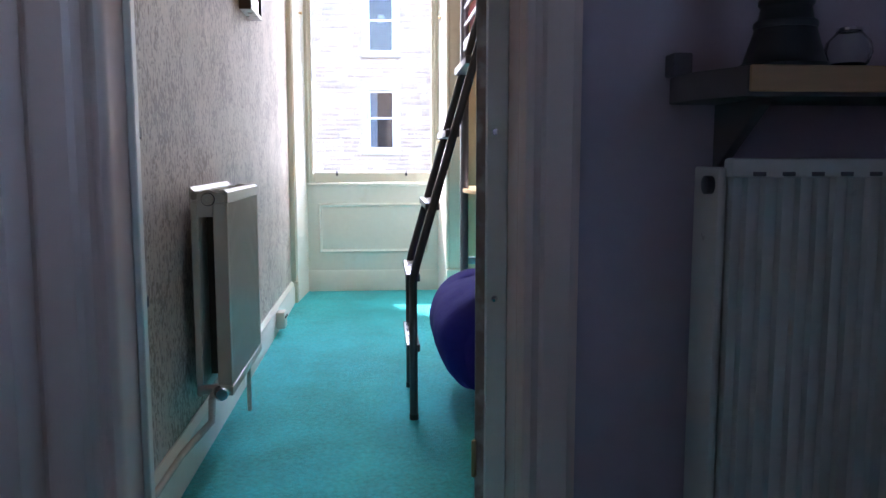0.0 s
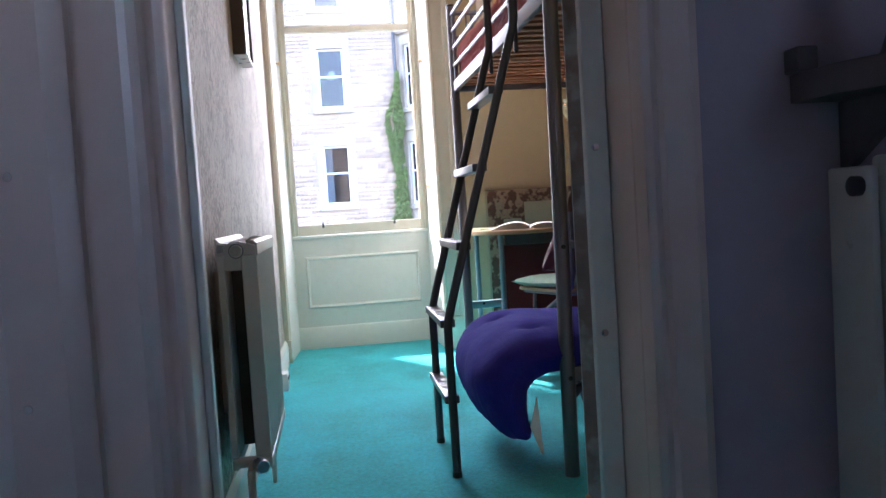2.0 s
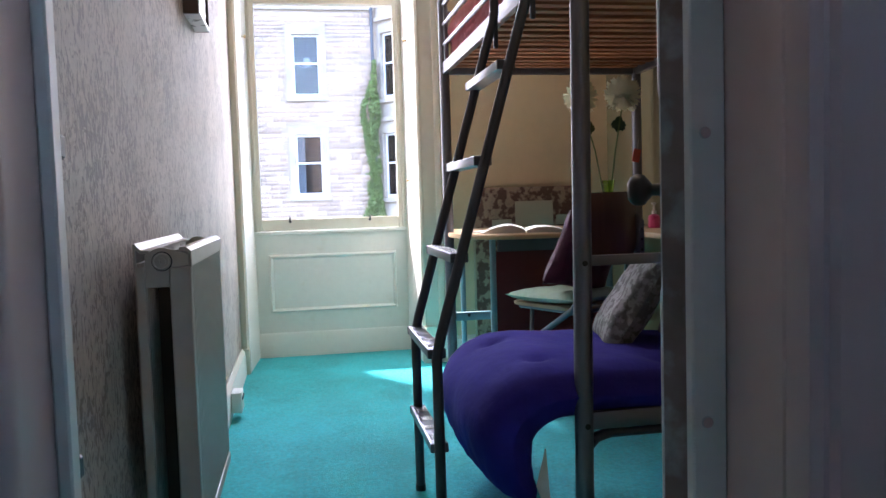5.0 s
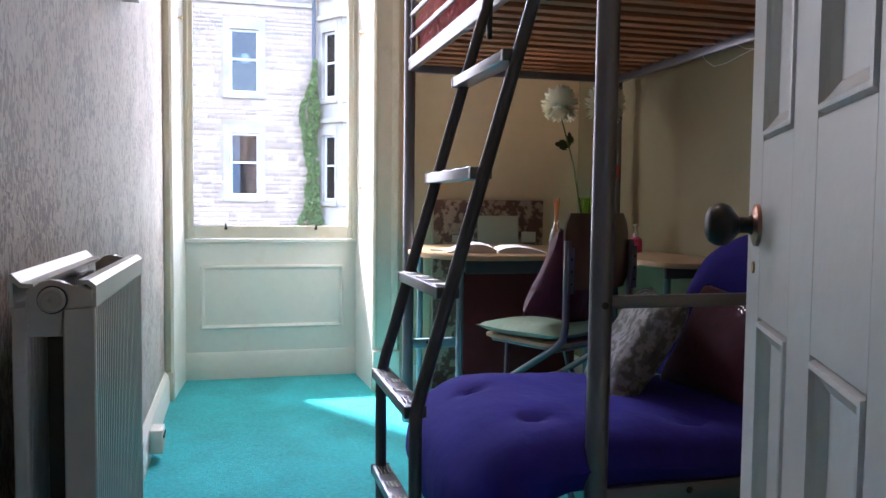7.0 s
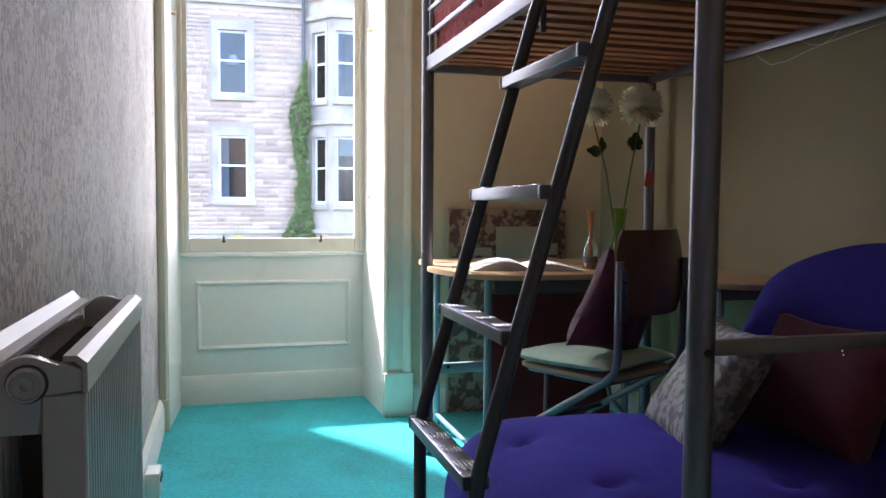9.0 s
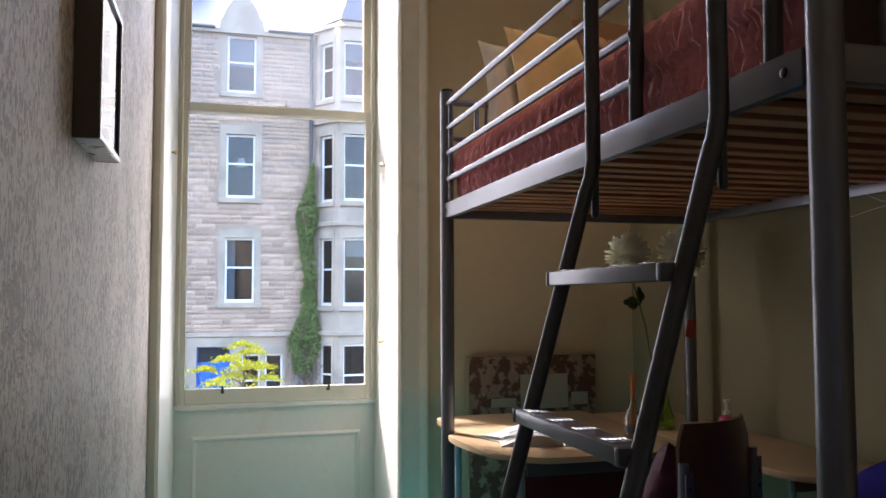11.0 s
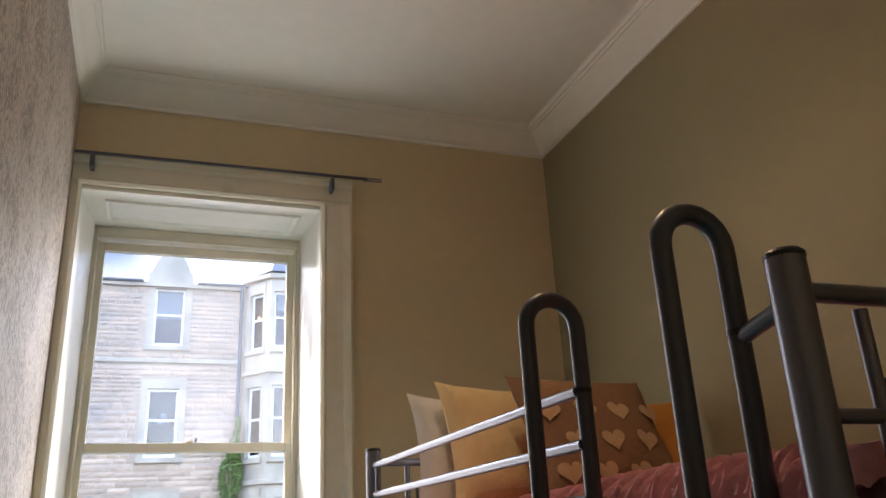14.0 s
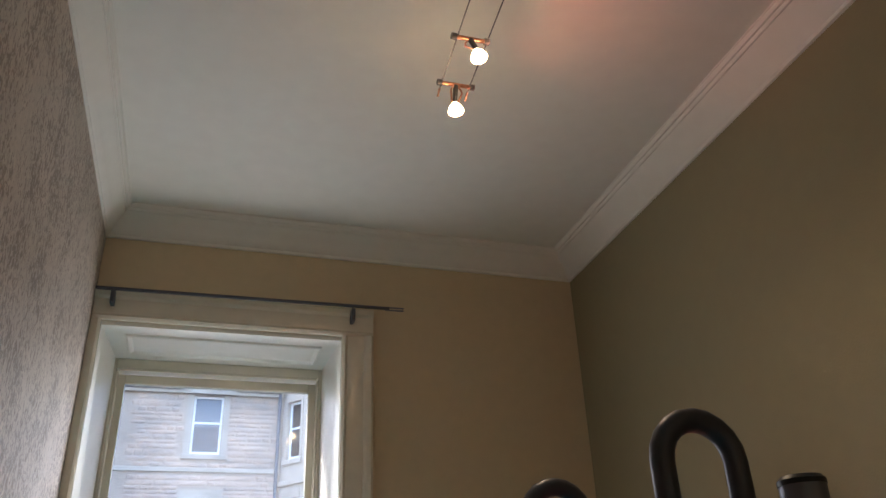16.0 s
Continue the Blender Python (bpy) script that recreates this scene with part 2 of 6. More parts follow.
FRAMEDARK = mat("dark_frame_side", (0.10, 0.075, 0.065), 0.45, var=0.1)
PRINT = mat("pale_blue_print", (0.55, 0.62, 0.70), 0.25, var=0.1, scale=2, col2=(0.75, 0.77, 0.78), mask=(0.4, 0.6), mscale=3)
WOODEDGE = mat("orange_pine_edge", (0.42, 0.23, 0.10), 0.5, var=0.15, scale=6, stretch=(0.3, 4, 4))
DARKWOOD = mat("dark_shelf", (0.10, 0.085, 0.09), 0.6, var=0.12, scale=6)
# cloth darkened so that the gaps between the slats look shaded
MATTRESS = mat("mattress_gap_shade", (0.10, 0.07, 0.065), 0.9, var=0.2, scale=8)
BULB = glow("lit_halogen", (1.0, 0.62, 0.28), 5.0)
BULBCORE = glow("halogen_capsule", (1.0, 0.82, 0.55), 40.0)
STONE = mat("sandstone_block", (0.46, 0.33, 0.235), 0.92, var=0.30, scale=5, stretch=(0.7, 1, 2.0), bump=1.0, bscale=14, spec=0.15, col2=(0.32, 0.255, 0.20), mask=(0.42, 0.66), mscale=1.6, per_object=0.24, bdist=0.03)
MORTAR = mat("stone_joint", (0.35, 0.27, 0.20), 0.95, var=0.25, scale=4, bump=0.8, bscale=9, spec=0.15, stretch=(0.6, 1, 2.4), bdist=0.03)
DRESSED = mat("dressed_sandstone", (0.41, 0.345, 0.265), 0.9, var=0.16, scale=3, bump=0.4, bscale=12, spec=0.2, col2=(0.25, 0.215, 0.17), mask=(0.45, 0.75), mscale=1.2)
SLATE = mat("roof_slate", (0.13, 0.14, 0.165), 0.6, var=0.25, scale=6, stretch=(1, 1, 3), bump=0.6, bscale=9)
SASHWHITE = mat("outer_sash_paint", (0.80, 0.80, 0.78), 0.5, var=0.04)
# near-black colour that paints the shade of unlit rooms behind the tenement's windows
GLOOM = mat("room_gloom", (0.028, 0.030, 0.036), 0.9, var=0.5, scale=2)
BLIND = mat("pale_blind", (0.62, 0.62, 0.60), 0.85, var=0.06)
BLUEDOOR = mat("bright_blue_paint", (0.015, 0.13, 0.55), 0.4, var=0.08)
PIPE = mat("cast_iron_pipe", (0.07, 0.075, 0.085), 0.6, var=0.15)
IVY = mat("ivy_leaf", (0.10, 0.155, 0.035), 0.6, var=0.35, scale=3, spec=0.3, sheen=0.0)
IVYDRY = mat("dry_ivy_stem", (0.16, 0.11, 0.08), 0.8, var=0.3, scale=4)
GOLDLEAF = mat("golden_leaf", (0.58, 0.52, 0.015), 0.6, var=0.32, scale=3, spec=0.3)
SHRUB = mat("shrub_leaf", (0.09, 0.19, 0.06), 0.6, var=0.3, scale=3, spec=0.3)
BARK = mat("bark", (0.15, 0.11, 0.08), 0.9, var=0.25, scale=6, bump=0.5, bscale=20)
TRELLIS = mat("weathered_blue_timber", (0.17, 0.23, 0.27), 0.8, var=0.15, scale=8)
GRASS = mat("pale_grass", (0.22, 0.27, 0.12), 0.8, var=0.35, scale=4, spec=0.2)
ASPHALT = mat("asphalt", (0.055, 0.055, 0.058), 0.9, var=0.2, scale=4, bump=0.4, bscale=60)


# ---- mesh helpers ----
WORLD = {}


def finish(bm, name, material, smooth=True):
    bmesh.ops.recalc_face_normals(bm, faces=bm.faces)
    me = bpy.data.meshes.new(name)
    bm.to_mesh(me)
    bm.free()
    me.materials.append(material)
    if smooth:
        me.polygons.foreach_set("use_smooth", [True] * len(me.polygons))
        me.set_sharp_from_angle(angle=radians(38))
    return me


def thing(name, at, label="", category="", group="", kind=""):
    ob = new(name)
    ob.location = at
    ob.empty_display_size = 0.1
    WORLD[ob.name] = Matrix.Translation(at)
    return tagged(ob, label, category, group, kind)


def part(name, bm, material, parent, label="", smooth=True):
    """One mesh under a thing or a part; bm is in world coordinates."""
    m = WORLD[parent.name]
    bm.transform(m.inverted())
    ob = new(name, finish(bm, name, material, smooth))
    ob.parent = parent
    WORLD[ob.name] = m
    return tagged(ob, label)


def solid(name, bm, material, label="", category="", group="", kind="", smooth=True):
    """A thing of a single mesh, its origin at the middle of its base."""
    lo = [min(v.co[i] for v in bm.verts) for i in range(3)]
    hi = [max(v.co[i] for v in bm.verts) for i in range(3)]
    at = Vector(((lo[0] + hi[0]) / 2, (lo[1] + hi[1]) / 2, lo[2]))
    bm.transform(Matrix.Translation(-at))
    ob = new(name, finish(bm, name, material, smooth))
    ob.location = at
    WORLD[ob.name] = Matrix.Translation(at)
    return tagged(ob, label, category, group, kind)


def join(bm, other):
    me = bpy.data.meshes.new("tmp")
    other.to_mesh(me)
    other.free()
    bm.from_mesh(me)
    bpy.data.meshes.remove(me)
    return bm


def bx(x0, x1, y0, y1, z0, z1, bev=0.0, seg=1, into=None):
    bm = bmesh.new()
    bmesh.ops.create_cube(bm, size=1)
    for v in bm.verts:
        v.co = Vector(((x0 + x1) / 2 + v.co.x * (x1 - x0), (y0 + y1) / 2 + v.co.y * (y1 - y0), (z0 + z1) / 2 + v.co.z * (z1 - z0)))
    if bev:
        bmesh.ops.bevel(bm, geom=list(bm.edges), offset=bev, segments=seg, profile=0.5, affect="EDGES", clamp_overlap=True)
    return join(into, bm) if into else bm


def sweep(points, r, seg=10, into=None, cap=True, flat=1.0):
    """A tube through the points, with mitred joints; flat squashes it sideways."""
    bm = into if into else bmesh.new()
    pts = [Vector(p) for p in points]
    rings, prev = [], None
    for i, p in enumerate(pts):
        a = (pts[i] - pts[i - 1]).normalized() if i else (pts[1] - pts[0]).normalized()
        b = (pts[i + 1] - pts[i]).normalized() if i < len(pts) - 1 else a
        d = (a + b).normalized()
        if prev is None:
            up = Vector((0, 0, 1)) if abs(d.z) < 0.9 else Vector((0, 1, 0))
            side = d.cross(up).normalized()
        else:
            side = (prev - d * prev.dot(d)).normalized()
        prev = side
        other = d.cross(side)
        k = 1 / max(0.5, a.dot(d))
        rr = r[i] if isinstance(r, (list, tuple)) else r
        rings.append([bm.verts.new(p + (side * math.cos(t) * flat + other * math.sin(t)) * rr * (k if 0 < i < len(pts) - 1 else 1)) for t in [2 * math.pi * j / seg for j in range(seg)]])
    for a, b in zip(rings, rings[1:]):
        for j in range(seg):
            bm.faces.new((a[j], a[(j + 1) % seg], b[(j + 1) % seg], b[j]))
    if cap:
        bm.faces.new(rings[0][::-1])
        bm.faces.new(rings[-1])
    return bm


def lathe(profile, centre, seg=28, into=None, axis=None):
    """Turn (radius, height) pairs round an upright axis; axis: another direction."""
    bm = bmesh.new()
    rings = [[bm.verts.new((max(r, 1e-4) * math.cos(2 * math.pi * j / seg), max(r, 1e-4) * math.sin(2 * math.pi * j / seg), z)) for j in range(seg)] for r, z in profile]
    for a, b in zip(rings, rings[1:]):
        for j in range(seg):
            bm.faces.new((a[j], a[(j + 1) % seg], b[(j + 1) % seg], b[j]))
    bm.faces.new(rings[0][::-1])
    bm.faces.new(rings[-1])
    m = Matrix.Translation(centre)
    if axis:
        m = m @ Vector(axis).to_track_quat("Z", "Y").to_matrix().to_4x4()
    bm.transform(m)
    return join(into, bm) if into else bm


def prism(outline, lo, hi, axis="z", bev=0.0, into=None):
    """An outline of 2D points pushed along an axis from lo to hi."""
    bm = bmesh.new()

    def at(p, h):
        return {"z": (p[0], p[1], h), "y": (p[0], h, p[1]), "x": (h, p[0], p[1])}[axis]
    a = [bm.verts.new(at(p, lo)) for p in outline]
    b = [bm.verts.new(at(p, hi)) for p in outline]
    n = len(outline)
    for i in range(n):
        bm.faces.new((a[i], a[(i + 1) % n], b[(i + 1) % n], b[i]))
    ends = [bm.faces.new(a[::-1]), bm.faces.new(b)]
    if bev:
        bmesh.ops.bevel(bm, geom=[e for f in ends for e in f.edges], offset=bev, segments=2, profile=0.5, affect="EDGES", clamp_overlap=True)
    return join(into, bm) if into else bm


def rounded(x0, x1, y0, y1, r, seg=6):
    """A rectangle's outline with round corners; r: one radius or four, from (x0, y0) round by (x1, y0)."""
    rs = r if isinstance(r, (list, tuple)) else [r] * 4
    out = []
    for (cx, cy, a0), q in zip(((x0, y0, 180), (x1, y0, 270), (x1, y1, 0), (x0, y1, 90)), rs):
        ox, oy = cx + (q if cx == x0 else -q), cy + (q if cy == y0 else -q)
        out += [(ox + q * math.cos(radians(a0 + 90 * i / seg)), oy + q * math.sin(radians(a0 + 90 * i / seg))) for i in range(seg + 1)]
    return out


def moulding(x0, x1, z0, z1, y, w=0.018, d=0.012, into=None):
    """A raised moulded frame on a wall that faces -y."""
    bm = into if into else bmesh.new()
    prof = ((0, 0), (0.15, 0.7), (0.45, 1.0), (0.7, 0.55), (1.0, 0.0))
    rings = []
    for u, h in prof:
        o = u * w
        rings.append([bm.verts.new(c) for c in ((x0 + o, y - h * d, z0 + o), (x1 - o, y - h * d, z0 + o), (x1 - o, y - h * d, z1 - o), (x0 + o, y - h * d, z1 - o))])
    for a, b in zip(rings, rings[1:]):
        for j in range(4):
            bm.faces.new((a[j], a[(j + 1) % 4], b[(j + 1) % 4], b[j]))
    return bm


def pillow(w, h, t, seed=0, n=22, pinch=0.12):
    """A stuffed cushion lying in its own xy plane, thickness along z."""
    bm = bmesh.new()
    off = Vector((seed * 7.3, seed * 3.1, 0))
    grids = []
    for side in (1, -1):
        g = []
        for i in range(n + 1):
            row = []
            for j in range(n + 1):
                u, v = 2 * i / n - 1, 2 * j / n - 1
                x = w / 2 * u * (1 - pinch * (1 - v * v) * abs(u))
                y = h / 2 * v * (1 - pinch * (1 - u * u) * abs(v))
                k = max(0.0, (1 - u ** 4) * (1 - v ** 4))
                wr = 0.10 * noise.noise(Vector((u * 2.2, v * 2.2, side)) + off) + 0.05 * noise.noise(Vector((u * 6, v * 6, side)) + off)
                row.append(bm.verts.new((x, y, side * t / 2 * (k ** 0.45) * (1 + wr) + 0.015 * noise.noise(Vector((u, v, 5)) + off))))
            g.append(row)
        grids.append(g)
    for s, g in enumerate(grids):
        for i in range(n):
            for j in range(n):
                q = (g[i][j], g[i + 1][j], g[i + 1][j + 1], g[i][j + 1])
                bm.faces.new(q if s == 0 else q[::-1])
    bmesh.ops.remove_doubles(bm, verts=bm.verts, dist=0.0015)
    return bm


def turned(bm, m):
    bm.transform(m)
    return bm


def holed(x0, x1, z0, z1, y0, y1, holes, into=None):
    """A wall between y0 and y1 with rectangular openings (x0, x1, z0, z1) that go through it."""
    xs = sorted({x0, x1, *[h[0] for h in holes], *[h[1] for h in holes]})
    zs = sorted({z0, z1, *[h[2] for h in holes], *[h[3] for h in holes]})
    xs, zs = [v for v in xs if x0 <= v <= x1], [v for v in zs if z0 <= v <= z1]
    bm = bmesh.new()
    grid = {}

    def vert(i, k, y):
        key = (i, k, y)
        if key not in grid:
            grid[key] = bm.verts.new((xs[i], y, zs[k]))
        return grid[key]

    def is_open(i, k):
        if not (0 <= i < len(xs) - 1 and 0 <= k < len(zs) - 1):
            return True
        cx, cz = (xs[i] + xs[i + 1]) / 2, (zs[k] + zs[k + 1]) / 2
        return any(h[0] < cx < h[1] and h[2] < cz < h[3] for h in holes)
    for i in range(len(xs) - 1):
        for k in range(len(zs) - 1):
            if is_open(i, k):
                continue
            bm.faces.new([vert(a, c, y0) for a, c in ((i, k), (i + 1, k), (i + 1, k + 1), (i, k + 1))])
            bm.faces.new([vert(a, c, y1) for a, c in ((i, k + 1), (i + 1, k + 1), (i + 1, k), (i, k))])
            for di, dk, e in ((-1, 0, ((i, k), (i, k + 1))), (1, 0, ((i + 1, k + 1), (i + 1, k))), (0, -1, ((i + 1, k), (i, k))), (0, 1, ((i, k + 1), (i + 1, k + 1)))):
                if is_open(i + di, k + dk):
                    (a, b), (c, d) = e
                    bm.faces.new((vert(a, b, y0), vert(c, d, y0), vert(c, d, y1), vert(a, b, y1)))
    return join(into, bm) if into else bm


# ---- the room's shell ----
XL, XR, YW, YH, YD, HC = -0.70, 1.713, 5.96, 1.76, 1.93, 4.07
floor = solid("floor", bx(-1.2, 2.1, -1.5, 6.6, -0.12, 0), CARPET, "teal wool carpet wall to wall, lightly worn", "carpet", kind="structure", smooth=False)
solid("wall_left", bx(XL - 0.15, XL, YD, YW, 0, 4.25), ROUGHWALL, "wall with rough pale relief wallpaper", "wall", kind="structure", smooth=False)
solid("wall_right", bx(XR, XR + 0.15, YD, YW, 0, 4.25), GREENISH, "plain olive painted wall, its colour darkened for shade and warmed for lamplight", "wall", kind="structure", smooth=False)
wall_w = holed(-0.85, 1.85, 0, 4.25, YW, 6.52, [(-0.655, 0.439, 0, 3.525)])
solid("wall_window", wall_w, CREAM, "cream painted wall round a deep sash window", "wall", kind="structure", smooth=False)
outer = holed(-1.6, 2.6, -2.95, 6.0, 6.52, 6.62, [(-0.60, 0.425, 0.83, 3.47)])
# unseen block added left of the opening to bound the sun patch indoors
bx(-1.6, -0.60, 6.62, 6.86, 0.4, 4.6, into=outer)
solid("wall_outer", outer, MORTAR, "sandstone outer wall of the room", "wall", kind="structure", smooth=False)
solid("wall_door", holed(-1.1, 2.1, 0, 4.25, YH + 0.012, YD, [(-0.597, 0.27, 0, 2.09)]), CREAM, "cream painted wall round the bedroom doorway", "wall", kind="structure", smooth=False)
solid("wall_hall", holed(-0.905, 1.9, 0, 3.0, YH, YH + 0.012, [(-0.597, 0.27, 0, 2.09)]), HALL, "dim blue-grey painted hall wall", "wall", kind="structure", smooth=False)
solid("wall_hall_side", bx(-1.05, -0.905, -1.4, YH, 0, 3.0), HALLTRIM, "dim grey painted hall side wall", "wall", kind="structure", smooth=False)
ROT = Matrix.Rotation(radians(90), 4, "Z")
solid("wall_hall_far", turned(holed(-1.4, YH, 0, 3.0, -2.05, -1.9, [(-1.2, 0.08, 1.56, 2.68)]), ROT), HALL, "dim blue-grey painted hall wall", "wall", kind="structure", smooth=False)
solid("wall_hall_back", bx(-1.05, 2.05, -1.5, -1.4, 0, 3.0), HALL, "dim blue-grey painted hall wall", "wall", kind="structure", smooth=False)
solid("ceiling", bx(XL - 0.15, XR + 0.15, YD, YW, HC, HC + 0.15), CEIL, "white plaster ceiling", "ceiling", kind="structure", smooth=False)
solid("ceiling_hall", bx(-1.05, 2.05, -1.5, YH, 3.0, 3.1), CEIL, "white plaster hall ceiling", "ceiling", kind="structure", smooth=False)
COVE = ((0.0, 3.945), (0.014, 3.945), (0.016, 3.958), (0.03, 3.964), (0.05, 3.985), (0.078, 4.012), (0.108, 4.030), (0.114, 4.040), (0.124, 4.038), (0.130, 4.050), (0.140, 4.048), (0.150, 4.060), (0.150, 4.074), (0.0, 4.074))
cornice = thing("cornice", (0, 4, 3.945), "white moulded plaster cornice round the ceiling", "cornice", kind="structure")
part("cornice_length", prism([(XR - d, z) for d, z in COVE], YD, YW, "y"), CEIL, cornice)
part("cornice_length", prism([(XL + d * 0.7, z) for d, z in COVE], YD, YW, "y"), CEIL, cornice)
part("cornice_length", prism([(YW - d, z) for d, z in COVE], XL + 0.002, XR - 0.002, "x"), CEIL, cornice)
part("cornice_length", prism([(YD + d, z) for d, z in COVE], XL + 0.002, XR - 0.002, "x"), CEIL, cornice)
SKIRT = ((0, 0), (0.026, 0), (0.026, 0.115), (0.020, 0.128), (0.022, 0.138), (0.012, 0.152), (0.006, 0.160), (0, 0.160))
base = thing("baseboard", (0, 4, 0), "white painted moulded skirting board", "skirting", kind="structure")
part("board", prism([(XL + d, z) for d, z in SKIRT], YD + 0.002, YW - 0.03, "y"), WHITE, base)
part("board", prism([(XR - d, z) for d, z in SKIRT], YD + 0.002, YW - 0.002, "y"), WHITE, base)
part("board", prism([(YW - d, z) for d, z in SKIRT], 0.600, XR - 0.03, "x"), WHITE, base)

hw = thing("window_2", (1.97, -0.8, 1.75), "small plain hall window", "window", kind="structure")
part("frame", turned(holed(-1.2, 0.08, 1.56, 2.68, -2.0, -1.94, [(-1.15, 0.03, 1.61, 2.63)]), ROT), WHITE, hw)
hp = part("pane", bx(1.968, 1.972, -1.155, 0.035, 1.605, 2.635), PANE, hw)
hp.visible_shadow = False

# ---- the doorway ----
trim = thing("trim_doorway", (-0.16, YH, 0), "dull grey painted moulded door surround", "door frame", kind="structure")
LEFT = [(-0.585, YH), (-0.558, YH), (-0.558, 1.745), (-0.563, 1.735), (-0.572, 1.730), (-0.583, 1.733), (-0.590, 1.742), (-0.603, 1.745), (-0.609, 1.738), (-0.614, 1.722), (-0.626, 1.714), (-0.645, 1.716), (-0.690, 1.720), (-0.702, 1.728), (-0.707, 1.740), (-0.716, 1.742), (-0.722, 1.730), (-0.728, 1.706), (-0.742, 1.692), (-0.765, 1.690), (-0.835, 1.700), (-0.842, 1.690), (-0.850, 1.676), (-0.862, 1.672), (-0.872, 1.680), (-0.874, 1.700), (-0.874, YH)]
RIGHT = [(0.272, YH), (0.247, YH), (0.247, 1.744), (0.256, 1.730), (0.272, 1.728), (0.282, 1.738), (0.290, 1.743), (0.298, 1.734), (0.352, 1.733), (0.361, 1.742), (0.372, 1.744), (0.372, YH)]
part("architrave", prism([(x - 0.011, y) for x, y in LEFT], 0, 2.13, "z"), HALLTRIM, trim)
part("architrave", prism(RIGHT, 0, 2.13, "z"), HALLTRIM, trim)
part("architrave_head", bx(-0.885, 0.366, 1.70, YH, 2.131, 2.30, 0.006), HALLTRIM, trim)
part("lining", bx(-0.597, -0.572, YH + 0.001, YD + 0.015, 0, 2.065, 0.003), HALLTRIM, trim)
part("lining", bx(0.245, 0.27, YH + 0.001, YD + 0.012, 0, 2.065, 0.003), HALLTRIM, trim)
part("lining_head", bx(-0.597, 0.27, YH + 0.001, YD + 0.012, 2.066, 2.09, 0.003), HALLTRIM, trim)
part("door_stop", bx(-0.5715, -0.555, 1.868, 1.90, 0, 2.065, 0.003), WHITE, trim)
part("door_stop", bx(0.196, 0.2445, 1.884, 1.904, 0, 2.065, 0.003), WHITE, trim, "pale painted strip with screws")
for z in (1.119, 0.745):
    s = part("screw", lathe([(0.0, 0.0), (0.008, 0.0), (0.007, 0.003), (0.0, 0.0035)], (0.216, 1.884, z), 12, axis=(0, -1, 0)), CHROME, trim)
    part("keeper", bx(-0.568, -0.558, 1.905, 1.926, z - 0.016, z + 0.012, 0.003), BLACK, trim)
    part("screw", lathe([(0.0, 0.0), (0.008, 0.0), (0.007, 0.003), (0.0, 0.0035)], (-0.817, 1.6955, z - 0.01), 12, axis=(0, -1, 0)), CHROME, trim)

DM = Matrix.Translation((0.178, 1.934, 0.008)) @ Matrix.Rotation(radians(63.6), 4, "Z")
door = new("door_1")
door.matrix_world = DM
WORLD[door.name] = DM
tagged(door, "white painted four-panel door standing open", "door", kind="structure")


def dpart(name, bm, material, label="", parent=None):
    bm.transform(DM)
    return part(name, bm, material, parent or door, label)


DW, DH, PANELS = 0.752, 2.045, ((0.112, 0.318), (0.440, 0.642))
ROWS_Z = ((0.22, 0.900), (1.175, 1.93))
dpart("core", bx(0.002, DW - 0.002, -0.030, -0.014, 0.002, DH - 0.002), DOORPAINT)
xs = (0, PANELS[0][0], PANELS[0][1], PANELS[1][0], PANELS[1][1], DW)
for a, b in ((xs[0], xs[1]), (xs[2], xs[3]), (xs[4], xs[5])):
    dpart("stile", bx(a, b, -0.044, 0, 0, DH, 0.002), DOORPAINT)
for a, b in PANELS:
    for z0, z1 in ((0, ROWS_Z[0][0]), (ROWS_Z[0][1], ROWS_Z[1][0]), (ROWS_Z[1][1], DH)):
        dpart("rail", bx(a, b, -0.0438, -0.0002, z0 + 0.0005, z1 - 0.0005), DOORPAINT)
    for z0, z1 in ROWS_Z:
        for side in (1, -1):
            mo, rings = bmesh.new(), []
            for o, d in ((0.0, 0.0003), (0.004, -0.006), (0.007, 0.003), (0.013, 0.004), (0.018, -0.002), (0.022, -0.005), (0.032, -0.011), (0.036, -0.0137)):
                y = d if side > 0 else -0.044 - d
                rings.append([mo.verts.new(c) for c in ((a + o, y, z0 + o), (b - o, y, z0 + o), (b - o, y, z1 - o), (a + o, y, z1 - o))])
            for p, q in zip(rings, rings[1:]):
                for k in range(4):
                    mo.faces.new((p[k], p[(k + 1) % 4], q[(k + 1) % 4], q[k]))
            dpart("panel_moulding", mo, DOORPAINT).data.shade_flat()
dpart("door_edge", bx(-0.0016, -0.0002, -0.042, -0.002, 0, DH), BARE, "worn bare timber edge")
dpart("door_edge", bx(DW + 0.0002, DW + 0.0016, -0.042, -0.002, 0, DH), BARE)
knob = dpart("door_knob", lathe([(0.0, 0.081), (0.017, 0.080), (0.028, 0.074), (0.0335, 0.064), (0.0345, 0.054), (0.031, 0.044), (0.022, 0.036), (0.013, 0.029), (0.013, 0.016), (0.018, 0.008), (0.018, 0.004), (0.0, 0.004)], (0.664, 0.0, 1.044), 28, axis=(0, 1, 0)), BLACK, "black turned knob")
dpart("rose", lathe([(0.0, 0.0), (0.034, 0.0), (0.033, 0.006), (0.022, 0.010), (0.0, 0.010)], (0.664, 0.0, 1.044), 28, axis=(0, 1, 0)), COPPER, "copper rose plate", parent=knob)
dpart("keyhole_cover", lathe([(0.0, 0.0), (0.010, 0.0), (0.009, 0.003), (0.0, 0.003)], (0.69, 0.0, 0.975), 16, axis=(0, 1, 0)), BRASS)
